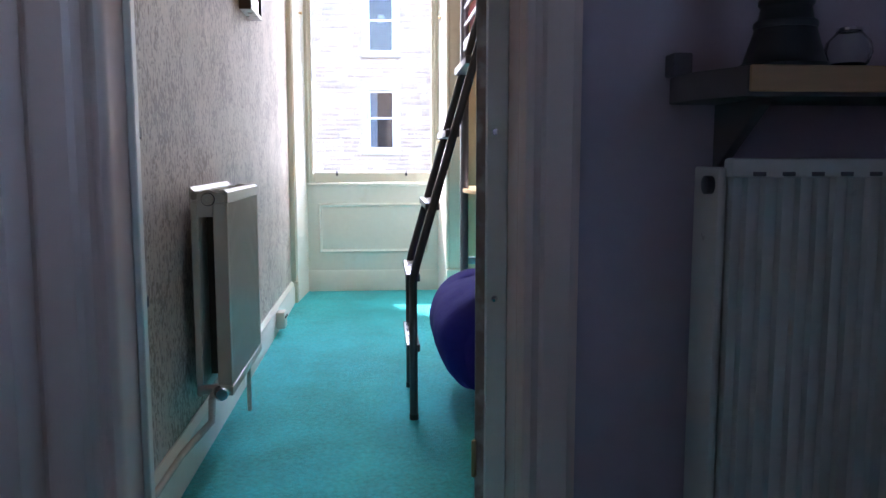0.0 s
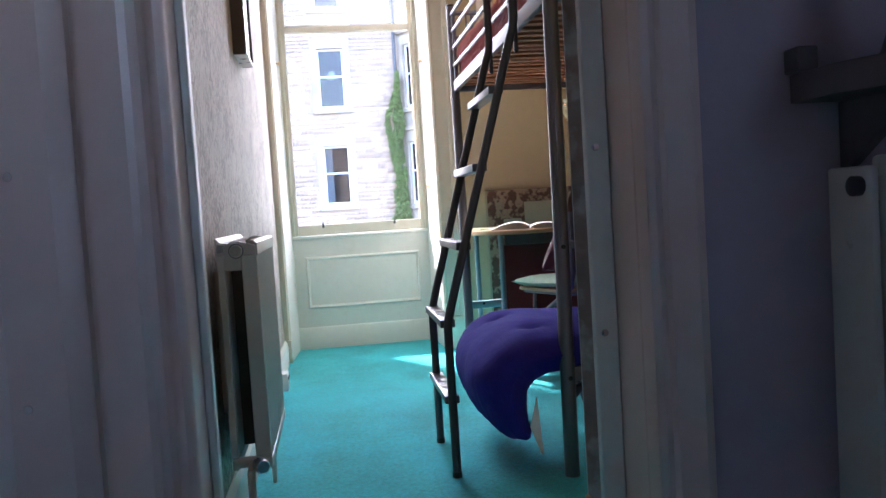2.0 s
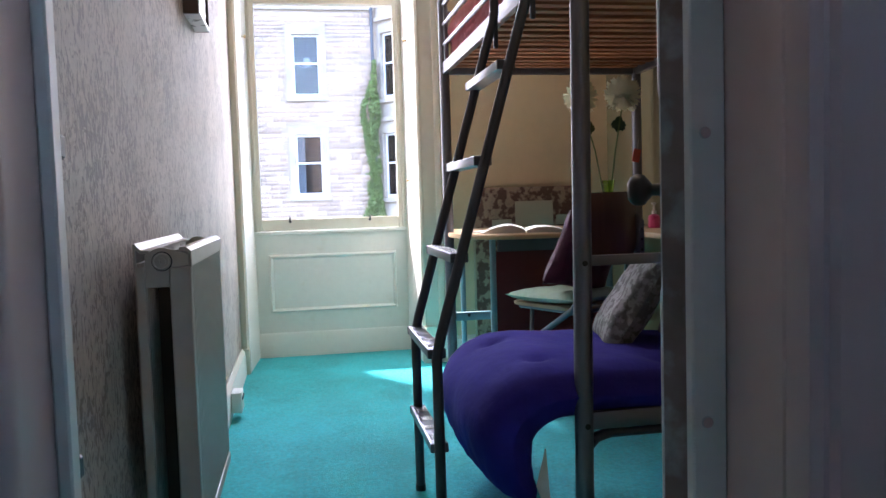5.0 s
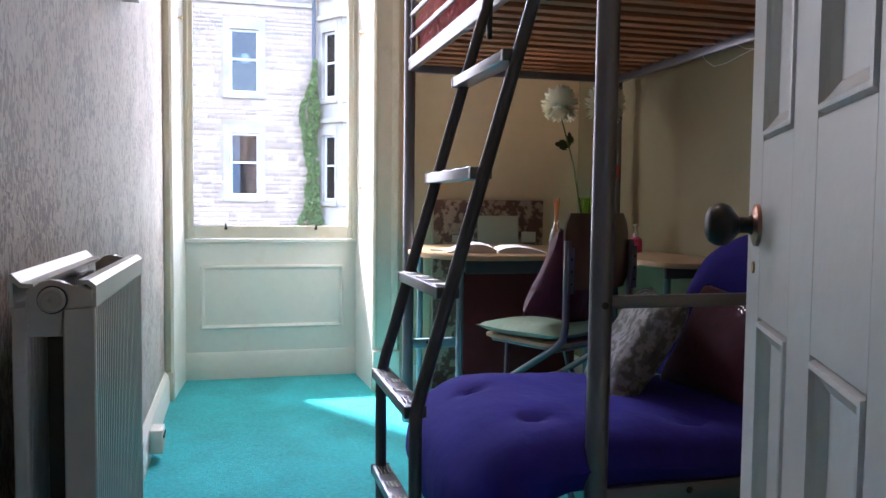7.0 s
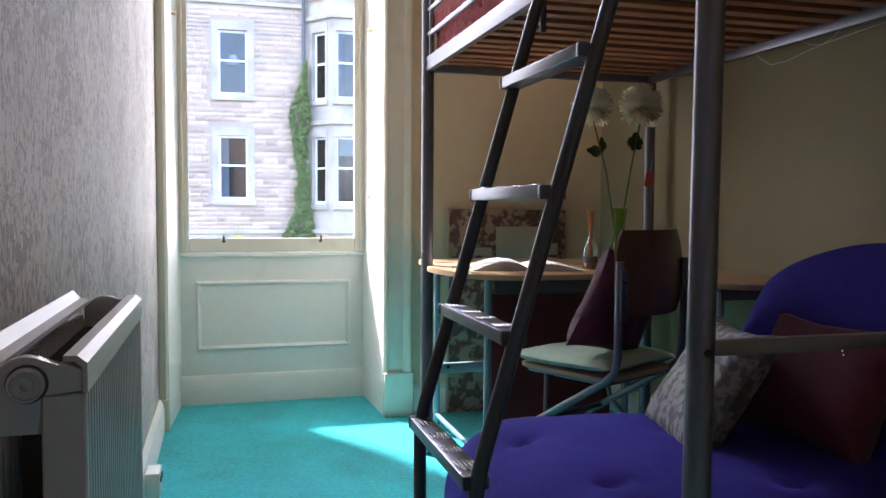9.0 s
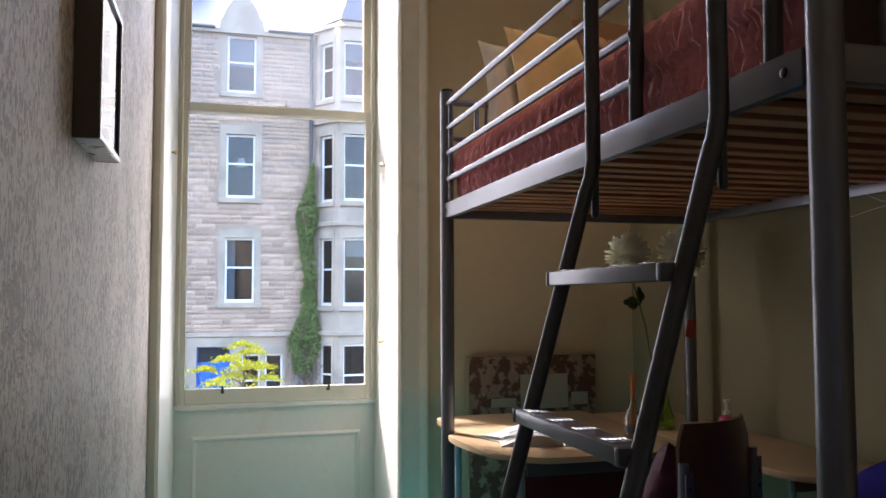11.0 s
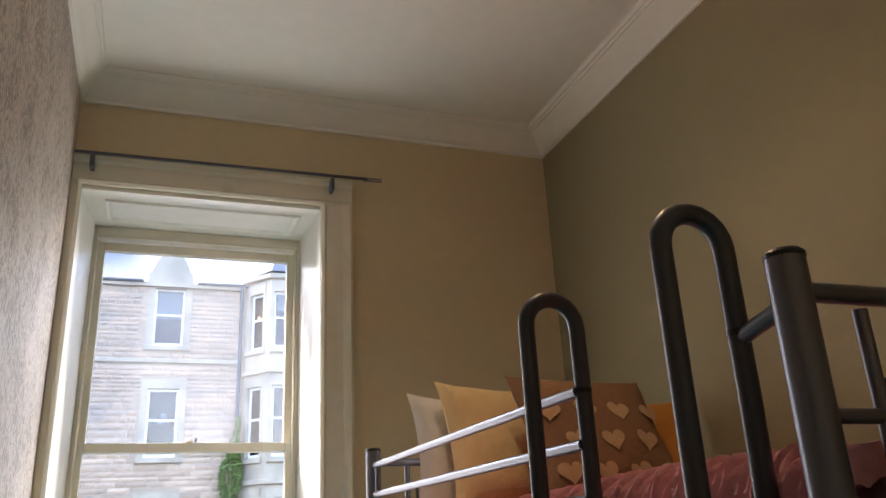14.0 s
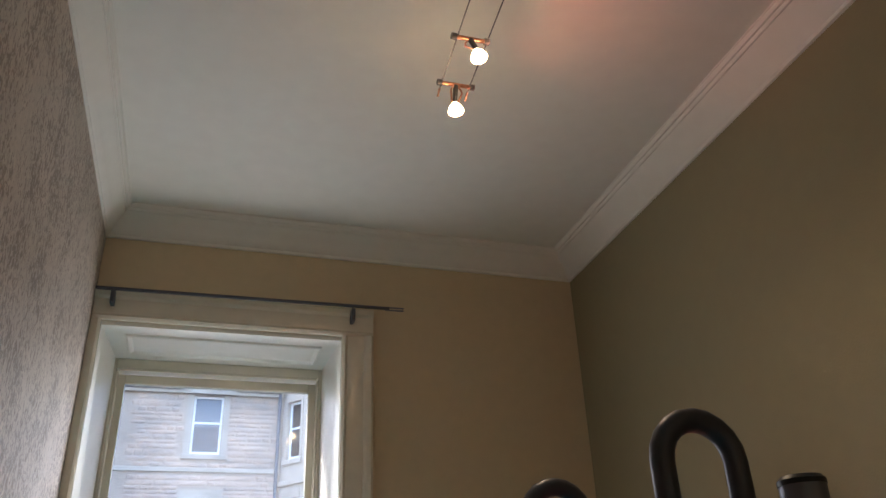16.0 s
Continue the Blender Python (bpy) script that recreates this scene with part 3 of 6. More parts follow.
for z in (0.3, 1.75):
    dpart("hinge", bx(-0.012, 0.004, -0.006, 0.004, z, z + 0.09, 0.002), BRASS)

# ---- the window ----
win = thing("window_1", (-0.1, 6.2, 0), "tall white sash window with panelled apron and shutters", "window", kind="structure")
CAS = ((0.0, 0.0), (0.0, 0.020), (0.014, 0.030), (0.026, 0.024), (0.034, 0.026), (0.105, 0.026), (0.118, 0.040), (0.140, 0.044), (0.152, 0.034), (0.152, 0.0))
part("casing", prism([(0.439 + u, YW - h) for u, h in CAS], 0.235, 3.525, "z"), CASING, win)
part("casing", prism([(-0.655 - u, YW - h) for u, h in ((0, 0), (0, 0.02), (0.012, 0.03), (0.022, 0.024), (0.043, 0.026), (0.043, 0))], 0.16, 3.525, "z"), CASING, win)
part("casing_head", prism([(YW - h, 3.5255 + u * 0.93) for u, h in CAS], -0.698, 0.591, "x"), CASING, win)
part("plinth_block", bx(0.436, 0.597, YW - 0.050, YW - 0.0005, 0, 0.235, 0.004), CASING, win)
part("plinth_block", bx(-0.69, -0.650, YW - 0.042, YW - 0.0005, 0, 0.16, 0.004), CASING, win)


def splay(name, x0, x1, z0, z1, rows):
    """A panelled shutter lining the reveal, from (x0, YW) to (x1, 6.44)."""
    s = 1 if x0 > 0 else -1
    t = part(name, prism([(x0, YW), (x1, 6.44), (x1 + s * 0.026, 6.44), (x0 + s * 0.003, YW)], z0, z1, "z"), WHITE, win, "white painted shutter panel")
    ln = math.hypot(x1 - x0, 0.48)
    ang = math.atan2(x1 - x0, 0.48)
    for a, b in rows:
        m = moulding(0.07, ln - 0.07, a, b, 0, 0.03, 0.012)
        m.transform(Matrix.Translation((x0, YW, 0)) @ Matrix.Rotation(radians(90) - ang, 4, "Z") if s > 0 else Matrix.Translation((x0, YW, 0)) @ Matrix.Rotation(radians(90) - ang, 4, "Z") @ Matrix.Diagonal((1, -1, 1, 1)))
        part("shutter_moulding", m, WHITE, t)
    return t


SH_ROWS = ((0.24, 0.78), (0.95, 1.62), (1.74, 2.36), (2.48, 3.40))
shut = splay("shutter", 0.437, 0.412, 0, 3.522, SH_ROWS)
splay("shutter", -0.653, -0.618, 0, 3.522, SH_ROWS)
for x, y, z in ((0.424, 6.20, 2.10), (0.425, 6.22, 1.18), (-0.636, 6.2, 2.12)):
    part("shutter_knob", lathe([(0, 0), (0.006, 0), (0.005, 0.012), (0.011, 0.016), (0.012, 0.022), (0.008, 0.027), (0, 0.028)], (x, y, z), 14, axis=(-1 if x > 0 else 1, 0, 0)), BRASS, win)
part("soffit", bx(-0.655, 0.439, YW + 0.001, 6.44, 3.505, 3.524), WHITE, win)
sof = moulding(-0.56, 0.36, 0.10, 0.36, 0, 0.03, 0.012)
part("soffit_moulding", turned(sof, Matrix.Translation((0, YW, 3.505)) @ Matrix.Rotation(radians(-90), 4, "X") @ Matrix.Diagonal((1, -1, 1, 1)) @ Matrix.Rotation(0, 4, "X")), WHITE, win)
# apron below the sill
part("apron", bx(-0.63, 0.424, 6.44, 6.518, 0, 0.835), WHITE, win)
part("apron_moulding", moulding(-0.535, 0.335, 0.305, 0.70, 6.44, 0.028, 0.016), WHITE, win)
part("apron_skirting", prism([(6.44, 0), (6.425, 0), (6.425, 0.148), (6.434, 0.165), (6.44, 0.165)], -0.628, 0.422, "x"), WHITE, win)
part("sill", prism([(6.42, 0.836), (6.414, 0.842), (6.414, 0.856), (6.42, 0.862), (6.518, 0.862), (6.518, 0.836)], -0.632, 0.428, "x"), WHITE, win)
part("outer_sill", bx(-0.62, 0.405, 6.525, 6.95, 0.78, 0.829), DRESSED, win, "grey stone outer sill")
# sashes
SX0, SX1 = -0.608, 0.398
for x0, x1 in ((-0.632, SX0), (SX1, 0.426)):
    part("pulley_stile", bx(x0, x1, 6.405, 6.519, 0.863, 3.504, 0.002), CASING, win)
part("head_lining", bx(SX0, SX1, 6.405, 6.519, 3.455, 3.504, 0.003), CASING, win)
part("staff_bead", bx(SX0, SX0 + 0.014, 6.398, 6.412, 0.863, 3.439, 0.004), CASING, win)
part("staff_bead", bx(SX1 - 0.014, SX1, 6.398, 6.412, 0.863, 3.439, 0.004), CASING, win)
part("staff_bead", bx(SX0 + 0.014, SX1 - 0.014, 6.398, 6.412, 3.440, 3.454, 0.004), CASING, win)


def sash(name, z0, z1, y, low, top, stile):
    s = part(name, bx(SX0 + 0.002, SX0 + stile, y, y + 0.042, z0, z1, 0.003), CASING, win)
    part("stile", bx(SX1 - stile, SX1 - 0.002, y, y + 0.042, z0, z1, 0.003), CASING, s)
    part("bottom_rail", bx(SX0 + stile, SX1 - stile, y + 0.001, y + 0.041, z0, z0 + low, 0.003), CASING, s)
    part("top_rail", bx(SX0 + stile, SX1 - stile, y + 0.001, y + 0.041, z1 - top, z1, 0.003), CASING, s)
    g = part("pane", bx(SX0 + stile - 0.004, SX1 - stile + 0.004, y + 0.019, y + 0.022, z0 + low - 0.004, z1 - top + 0.004), DUSTYPANE if z1 > 2.6 else PANE, s, "old clear window glass", smooth=False)
    g.visible_shadow = False
    return s


lower = sash("lower_sash", 0.864, 2.428, 6.415, 0.078, 0.044, 0.040)
sash("upper_sash", 2.386, 3.440, 6.462, 0.042, 0.046, 0.044)
for x in (-0.382, 0.159):
    lift = part("sash_lift", lathe([(0, 0), (0.010, 0), (0.009, 0.006), (0.006, 0.012), (0.008, 0.022), (0, 0.024)], (x, 6.415, 0.926), 14, axis=(0, -1, 0)), BLACK, lower, "black iron sash lift")
    part("lift_hook", sweep([(x, 6.398, 0.930), (x, 6.386, 0.934), (x, 6.382, 0.950), (x, 6.388, 0.958)], 0.005, 8), BLACK, lower)
part("sash_catch", bx(-0.115, -0.085, 6.41, 6.45, 2.4285, 2.438, 0.003), BRASS, lower)
part("catch_pin", sweep([(-0.07, 6.43, 2.429), (-0.07, 6.43, 2.452)], 0.004, 8), BLACK, lower)

# ---- curtain rod ----
rod = thing("curtain_rod", (0, 5.88, 3.655), "thin bare steel curtain rod on two brackets", "curtain rod")
part("rod", sweep([(-0.694, 5.885, 3.652), (0.66, 5.885, 3.664)], 0.0085, 10), DARKSTEEL, rod)
part("inner_rod", sweep([(0.64, 5.884, 3.668), (0.735, 5.884, 3.669)], 0.0045, 8), STEEL, rod)
part("inner_rod", sweep([(0.64, 5.887, 3.656), (0.735, 5.887, 3.657)], 0.0045, 8), STEEL, rod)
for x in (-0.618, 0.482):
    part("bracket", bx(x - 0.009, x + 0.009, 5.878, 5.937, 3.585, 3.650, 0.003), DARKSTEEL, rod)

# ---- low-voltage lights on two cables ----
track = thing("cable_light", (0.5, 4.2, 3.8), "two lit halogen spots on a pair of tensioned cables", "spotlight")
for x0, x1 in ((0.475, 0.31), (0.572, 0.407)):
    part("cable", sweep([(x0, 4.345, 3.8), (x1, YD, 3.8)], 0.0022, 6), DARKSTEEL, track)
for (xa, xb, y, bxx, by, bz, tx, ty) in ((0.447, 0.553, 4.095, 0.516, 4.090, 3.735, 0.12, -0.2), (0.466, 0.578, 4.315, 0.520, 4.330, 3.715, 0.05, -0.1)):
    bar = part("crossbar", sweep([(xa, y, 3.8), (xb, y, 3.8)], 0.007, 10), COPPER, track)
    for x in (xa, xb):
        part("clamp", sweep([(x - 0.008, y, 3.8), (x + 0.008, y, 3.8)], 0.011, 10), DARKSTEEL, bar)
    ax = Vector((tx, ty, -1)).normalized()
    top = Vector((bxx, by, bz + 0.02))
    mid = (xa + xb) / 2
    part("socket", sweep([(mid, y, 3.797), tuple(top + Vector((0, 0, 0.004)))], [0.009, 0.008], 10), DARKSTEEL, bar, "dark lamp socket")
    for q in (-1, 1):
        part("yoke", sweep([(mid + q * 0.006, y, 3.796), (mid + q * 0.017, y, 3.780), (mid + q * 0.019, y - 0.004, 3.764), (top.x + q * 0.010, top.y, top.z)], 0.0032, 8), COPPER, bar, "bent copper yoke")
    cup = part("reflector", lathe([(0.006, 0.0), (0.010, 0.004), (0.020, 0.018), (0.0262, 0.036), (0.0245, 0.037), (0.018, 0.020), (0.006, 0.007)], tuple(top), 22, axis=tuple(ax)), BULB, bar, "lit halogen reflector")
    part("capsule", lathe([(0.0, 0.010), (0.006, 0.010), (0.007, 0.024), (0.0, 0.030)], tuple(top), 12, axis=tuple(ax)), BULBCORE, cup, "glowing bulb capsule")
    lamp = new("halogen_light", bpy.data.lights.new("halogen_light", "SPOT"))
    lamp.data.energy, lamp.data.color, lamp.data.shadow_soft_size = 0.64, (1.0, 0.74, 0.46), 0.02
    lamp.data.spot_size, lamp.data.spot_blend = radians(150), 0.9
    lamp.matrix_world = look(tuple(top + ax * 0.05), tuple(top + ax))
    # red light that the dichroic reflector lets through backwards
    leak = new("dichroic_leak", bpy.data.lights.new("dichroic_leak", "SPOT"))
    leak.data.energy, leak.data.color, leak.data.shadow_soft_size = 0.24, (1.0, 0.26, 0.14), 0.02
    leak.data.spot_size, leak.data.spot_blend = radians(70), 1.0
    leak.matrix_world = look(tuple(top - ax * 0.012 + Vector((0.03, 0, 0))), tuple(top + Vector((0.55, -0.10, 0.34))))
for x in (0.475, 0.572):
    part("cable_end", sweep([(x, 4.345, 3.80), (x - 0.004, 4.36, 3.775)], 0.004, 8), COPPER, track)

# ---- radiators ----
def ribbed(a0, a1, d0, d1, z0, z1, pitch, axis):
    """A corrugated steel panel: ribs along the wall (a), depth d0 to d1."""
    n = int(round((a1 - a0) / pitch))
    front, prof = [], ((0.0, 1), (0.18, 1), (0.30, 0.0), (0.70, 0.0), (0.82, 1), (1.0, 1))
    for i in range(n):
        for u, h in prof[:-1]:
            front.append((a0 + (i + u) * pitch, d1 - (1 - h) * (d1 - d0) * 0.55))
    front.append((a0 + n * pitch, d1))
    out = front + [(a0 + n * pitch, d0), (a0, d0)]
    return prism([(d, a) for a, d in out] if axis == "y" else out, z0, z1, "z")


rad = thing("radiator", (-0.6, 3.07, 0.2), "cream double panel radiator with vertical ribs", "radiator")
part("front_panel", ribbed(2.782, 3.405, -0.562, -0.543, 0.275, 0.915, 0.0208, "y"), RAD, rad)
part("back_panel", ribbed(2.782, 3.405, -0.660, -0.643, 0.275, 0.922, 0.0208, "y"), RAD, rad)
part("top_rail", prism([(-0.5405, 0.913), (-0.5405, 0.947), (-0.551, 0.956), (-0.566, 0.956), (-0.566, 0.950), (-0.554, 0.949), (-0.546, 0.942), (-0.546, 0.913)], 2.774, 3.412, "y"), RAD, rad)
part("top_rail", prism([(-0.664, 0.915), (-0.664, 0.965), (-0.661, 0.967), (-0.648, 0.952), (-0.630, 0.950), (-0.630, 0.944), (-0.650, 0.945), (-0.659, 0.954), (-0.659, 0.915)], 2.774, 3.412, "y"), RAD, rad)
for x0, x1 in ((-0.563, -0.540), (-0.662, -0.640)):
    part("bottom_rail", bx(x0, x1, 2.774, 3.412, 0.262, 0.296, 0.006, 2), RAD, rad)
# fins in a dark colour that stands for the shadow inside
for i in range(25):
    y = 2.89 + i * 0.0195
    part("fin", bx(-0.636, -0.566, y, y + 0.0015, 0.31, 0.905), SHADOWFIN, rad, smooth=False)
for y0, y1 in ((2.774, 2.790), (3.396, 3.410)):
    part("side_channel", bx(-0.590, -0.5425, y0 + 0.001, y1, 0.300, 0.9125, 0.003), RAD, rad)
    part("side_channel", bx(-0.662, -0.640, y0 + 0.001, y1, 0.300, 0.9145, 0.003), RAD, rad)
    part("end_saddle", prism([(-0.640, 0.868), (-0.640, 0.940), (-0.632, 0.943), (-0.622, 0.953), (-0.608, 0.957), (-0.592, 0.955), (-0.582, 0.948), (-0.572, 0.944), (-0.5665, 0.948), (-0.5465, 0.940), (-0.5465, 0.9135), (-0.591, 0.9135), (-0.591, 0.868)], y0, y1, "y", 0.002), RAD, rad)
    for z in (0.285,):
        part("connector", sweep([(-0.652, (y0 + y1) / 2, z), (-0.548, (y0 + y1) / 2, z)], 0.017, 14), RAD, rad)
plug = part("bleed_plug", lathe([(0, -0.004), (0.0195, -0.004), (0.0195, 0.010), (0.016, 0.012), (0.0155, 0.008), (0.009, 0.008), (0.009, 0.011), (0.005, 0.011), (0.005, 0.005), (0, 0.005)], (-0.603, 2.773, 0.926), 22, axis=(0, -1, 0)), RAD, rad, "round enamelled bleed plug")
part("plug_ring", lathe([(0.0197, 0.0), (0.0222, 0.0), (0.0222, 0.003), (0.0197, 0.003)], (-0.603, 2.7735, 0.926), 22, axis=(0, -1, 0)), DARKSTEEL, plug, "dark rubber ring")
valve = part("valve", lathe([(0, 0), (0.012, 0), (0.014, 0.02), (0.022, 0.028), (0.022, 0.07), (0.018, 0.078), (0, 0.078)], (-0.585, 2.765, 0.285), 18, axis=(0.3, -1, 0.1)), CHROME, rad, "chrome radiator valve")
part("pipe", sweep([(-0.60, 2.765, 0.285), (-0.60, 2.72, 0.27), (-0.60, 2.70, 0.20), (-0.635, 2.66, 0.165), (-0.648, 2.5, 0.165), (-0.648, 1.98, 0.165)], 0.011, 10), RAD, rad)
part("pipe", sweep([(-0.60, 3.40, 0.285), (-0.60, 3.425, 0.27), (-0.60, 3.43, 0.0)], 0.009, 10), RAD, rad)
part("wall_bracket", bx(XL, -0.655, 2.95, 2.99, 0.40, 0.86, 0.004), RAD, rad)
part("wall_bracket", bx(XL, -0.655, 3.2, 3.24, 0.40, 0.86, 0.004), RAD, rad)

hr = thing("radiator", (1.0, 1.65, 0.1), "cream ribbed panel radiator on the dim hall wall", "radiator")
part("front_panel", turned(ribbed(0.627, 1.467, 0.0, 0.026, 0.165, 1.035, 0.035, "x"), Matrix.Translation((0, 1.612, 0)) @ Matrix.Diagonal((1, -1, 1, 1))), RAD, hr)
part("top_rail", bx(0.621, 1.473, 1.580, 1.622, 1.025, 1.062, 0.008, 2), RAD, hr)
part("bottom_rail", bx(0.621, 1.473, 1.584, 1.620, 0.14, 0.175, 0.008, 2), RAD, hr)
part("side_cover", bx(0.604, 0.6215, 1.60, 1.72, 0.16, 1.045, 0.006, 2), RAD, hr)
part("side_cover", bx(1.4725, 1.49, 1.60, 1.72, 0.16, 1.045, 0.006, 2), RAD, hr)
part("back_panel", bx(0.625, 1.47, 1.70, 1.716, 0.16, 1.04, 0.004), RAD, hr)
for i in range(14):
    part("grille_slot", bx(0.662 + i * 0.0575, 0.687 + i * 0.0575, 1.576, 1.5795, 1.028, 1.036, 0.001), DARKWOOD, hr)
part("air_plug", lathe([(0, 0), (0.018, 0), (0.018, 0.014), (0.010, 0.016), (0, 0.016)], (0.604, 1.63, 1.01), 16, axis=(-1, 0, 0)), DARKSTEEL, hr)
for x in (0.75, 1.3):
    part("wall_bracket", bx(x, x + 0.03, 1.716, YH, 0.3, 0.9), RAD, hr)

# ---- hall shelf and what stands on it ----
shelf = thing("wall_shelf", (1.0, 1.65, 1.13), "dark shelf with an orange pine front edge over the radiator", "shelf")
part("board", prism([(0.562, YH), (0.562, 1.63), (0.615, 1.520), (1.5, 1.520), (1.5, YH)], 1.172, 1.226, "z", 0.003), DARKWOOD, shelf)
part("edging", bx(0.618, 1.5, 1.512, 1.5195, 1.180, 1.227, 0.002), WOODEDGE, shelf, "orange pine edging")
for x in (0.66, 1.38):
    part("bracket", prism([(YH, 1.04), (YH, 1.1715), (1.56, 1.1715), (1.56, 1.160), (1.745, 1.04)], x, x + 0.02, "x"), DARKWOOD, shelf)
part("back_upstand", bx(0.550, 0.590, 1.71, YH, 1.2265, 1.272, 0.003), DARKWOOD, shelf)
orn = thing("ornament", (0.722, 1.60, 1.227), "tall black turned ornament on the hall shelf", "ornament")
part("foot", lathe([(0.0, 0), (0.080, 0), (0.082, 0.008), (0.074, 0.014), (0.069, 0.030), (0.061, 0.055), (0.055, 0.075), (0.0, 0.075)], (0.722, 1.60, 1.227), 32), BLACK, orn)
part("collar", lathe([(0.0, 0.0752), (0.056, 0.0752), (0.058, 0.080), (0.057, 0.087), (0.049, 0.094), (0.045, 0.115), (0.050, 0.120), (0.050, 0.127), (0.041, 0.134), (0.0, 0.134)], (0.722, 1.60, 1.227), 32), BLACK, orn)
part("stem", lathe([(0.0, 0.1342), (0.041, 0.1342), (0.037, 0.19), (0.040, 0.25), (0.041, 0.31), (0.028, 0.36), (0.0, 0.365)], (0.722, 1.60, 1.227), 32), BLACK, orn)
jar = thing("glass_jar", (0.848, 1.60, 1.227), "small round clear glass jar with a lid", "jar")
part("bowl", lathe([(0.0, 0), (0.022, 0), (0.036, 0.012), (0.043, 0.032), (0.040, 0.052), (0.026, 0.068), (0.022, 0.074), (0.018, 0.070), (0.034, 0.052), (0.037, 0.032), (0.030, 0.014), (0.0, 0.006)], (0.848, 1.60, 1.227), 28), CLEAR, jar)
part("lid", lathe([(0.0, 0.073), (0.024, 0.073), (0.024, 0.078), (0.016, 0.081), (0.0, 0.082)], (0.848, 1.60, 1.227), 20), CHROME, jar)

# ---- picture and socket on the left wall ----
pic = thing("picture_frame", (XL, 4.2, 1.78), "pale print behind glass in a silver frame", "picture")
PY0, PY1, PZ0, PZ1, PX = 4.035, 4.372, 1.760, 2.14, -0.645
for name, (a, b, c, d), lab in (("frame_side", (PY0, PY0 + 0.012, PZ0, PZ1), "dark wooden frame side"), ("frame_side", (PY1 - 0.012, PY1, PZ0, PZ1), ""), ("frame_rail", (PY0 + 0.01202, PY1 - 0.01202, PZ0, PZ0 + 0.012), ""), ("frame_rail", (PY0 + 0.01202, PY1 - 0.01202, PZ1 - 0.012, PZ1), "")):
    part(name, bx(XL + 0.001, PX - 0.0005, a, b, c, d, 0.001), FRAMEDARK if name == "frame_side" else FRAMEGREY, pic, lab)
for a, b, c, d in ((PY0, PY0 + 0.014, PZ0, PZ1), (PY1 - 0.014, PY1, PZ0, PZ1), (PY0 + 0.0142, PY1 - 0.0142, PZ0, PZ0 + 0.014), (PY0 + 0.0142, PY1 - 0.0142, PZ1 - 0.014, PZ1)):
    part("front_rim", bx(PX, PX + 0.004, a, b, c, d, 0.001), FRAMEGREY, pic, "silver front rim")
part("print", bx(XL + 0.002, XL + 0.012, PY0 + 0.012, PY1 - 0.012, PZ0 + 0.012, PZ1 - 0.012), PRINT, pic)
part("glass", bx(PX - 0.006, PX - 0.003, PY0 + 0.012, PY1 - 0.012, PZ0 + 0.012, PZ1 - 0.012), PANE, pic, smooth=False)
sock = thing("wall_socket", (-0.65, 4.95, 0.03), "white surface box on the skirting with a plug", "socket")
part("box", bx(-0.674, -0.622, 4.86, 4.975, 0.035, 0.135, 0.006, 2), WHITE, sock)
for i in range(4):
    part("switch", bx(-0.622, -0.616, 4.872 + i * 0.026, 4.884 + i * 0.026, 0.098, 0.112, 0.002), DARKSTEEL, sock)

# ---- loft bed ----
BX, BX2, BY0, BY1 = 0.501, 1.615, 3.148, 5.265
bed = thing("loft_bed", ((BX + BX2) / 2, (BY0 + BY1) / 2, 0), "silver-grey tubular steel loft bed with pine slats", "loft bed")
for x in (BX, BX2):
    for y in (BY0, BY1):
        pz = 2.271 if y == BY0 else 2.252
        tx = x + 0.016 if (x, y) == (BX, BY0) else x
        post = part("post", sweep([(x, y, 0), (tx, y, pz)], 0.0275, 20), STEEL, bed)
        part("post_cap", lathe([(0, 0), (0.0285, 0), (0.0285, 0.006), (0.024, 0.011), (0, 0.012)], (tx, y, pz), 20), BLACK, post)
for x in (BX, BX2):
    part("side_rail", bx(x - 0.014, x + 0.014, BY0 + 0.02, BY1 - 0.02, 1.727, 1.789, 0.004, 2), STEEL, bed, "brushed flat steel rail")
for y in (BY0, BY1):
    part("end_rail", bx(BX + 0.02, BX2 - 0.02, y - 0.014, y + 0.014, 1.727, 1.789, 0.004, 2), STEEL, bed)
    hz = 2.226 if y == BY0 else 2.212
    part("head_bar", sweep([(BX, y, hz), (BX2, y, hz)], 0.0145, 12), STEEL, bed)
    part("head_bar", sweep([(BX, y, 2.06), (BX2, y, 2.06)], 0.0105, 12), STEEL, bed)
    for x in (0.63, 1.06, 1.49):
        part("head_upright", sweep([(x, y, 1.797), (x, y, 2.205)], 0.0105, 12), STEEL, bed)
for i in range(20):
    y = BY0 + 0.075 + i * 0.1055
    part("slat", bx(BX + 0.015, BX2 - 0.015, y - 0.026, y + 0.026, 1.760 + 0.002 * math.sin(i * 2.1), 1.776 + 0.002 * math.sin(i * 2.1), 0.002), SLAT, bed, "orange pine slat" if i == 0 else "")
for z in (2.200, 2.098, 1.995, 1.888):
    part("guard_bar", sweep([(BX, BY1, z), (BX + 0.004, 3.722, z - 0.005)], 0.0115, 12), STEEL, bed)
part("guard_bar", sweep([(0.517, 3.262, 2.188), (BX + 0.016, BY0, 2.213)], 0.0125, 12), STEEL, bed)
part("guard_upright", sweep([(BX, 4.755, 1.995), (BX, 4.755, 2.098)], 0.005, 8), STEEL, bed)
part("guard_upright", sweep([(BX + 0.004, BY1 - 0.045, 1.797), (BX + 0.004, BY1 - 0.045, 2.2)], 0.010, 10), STEEL, bed)
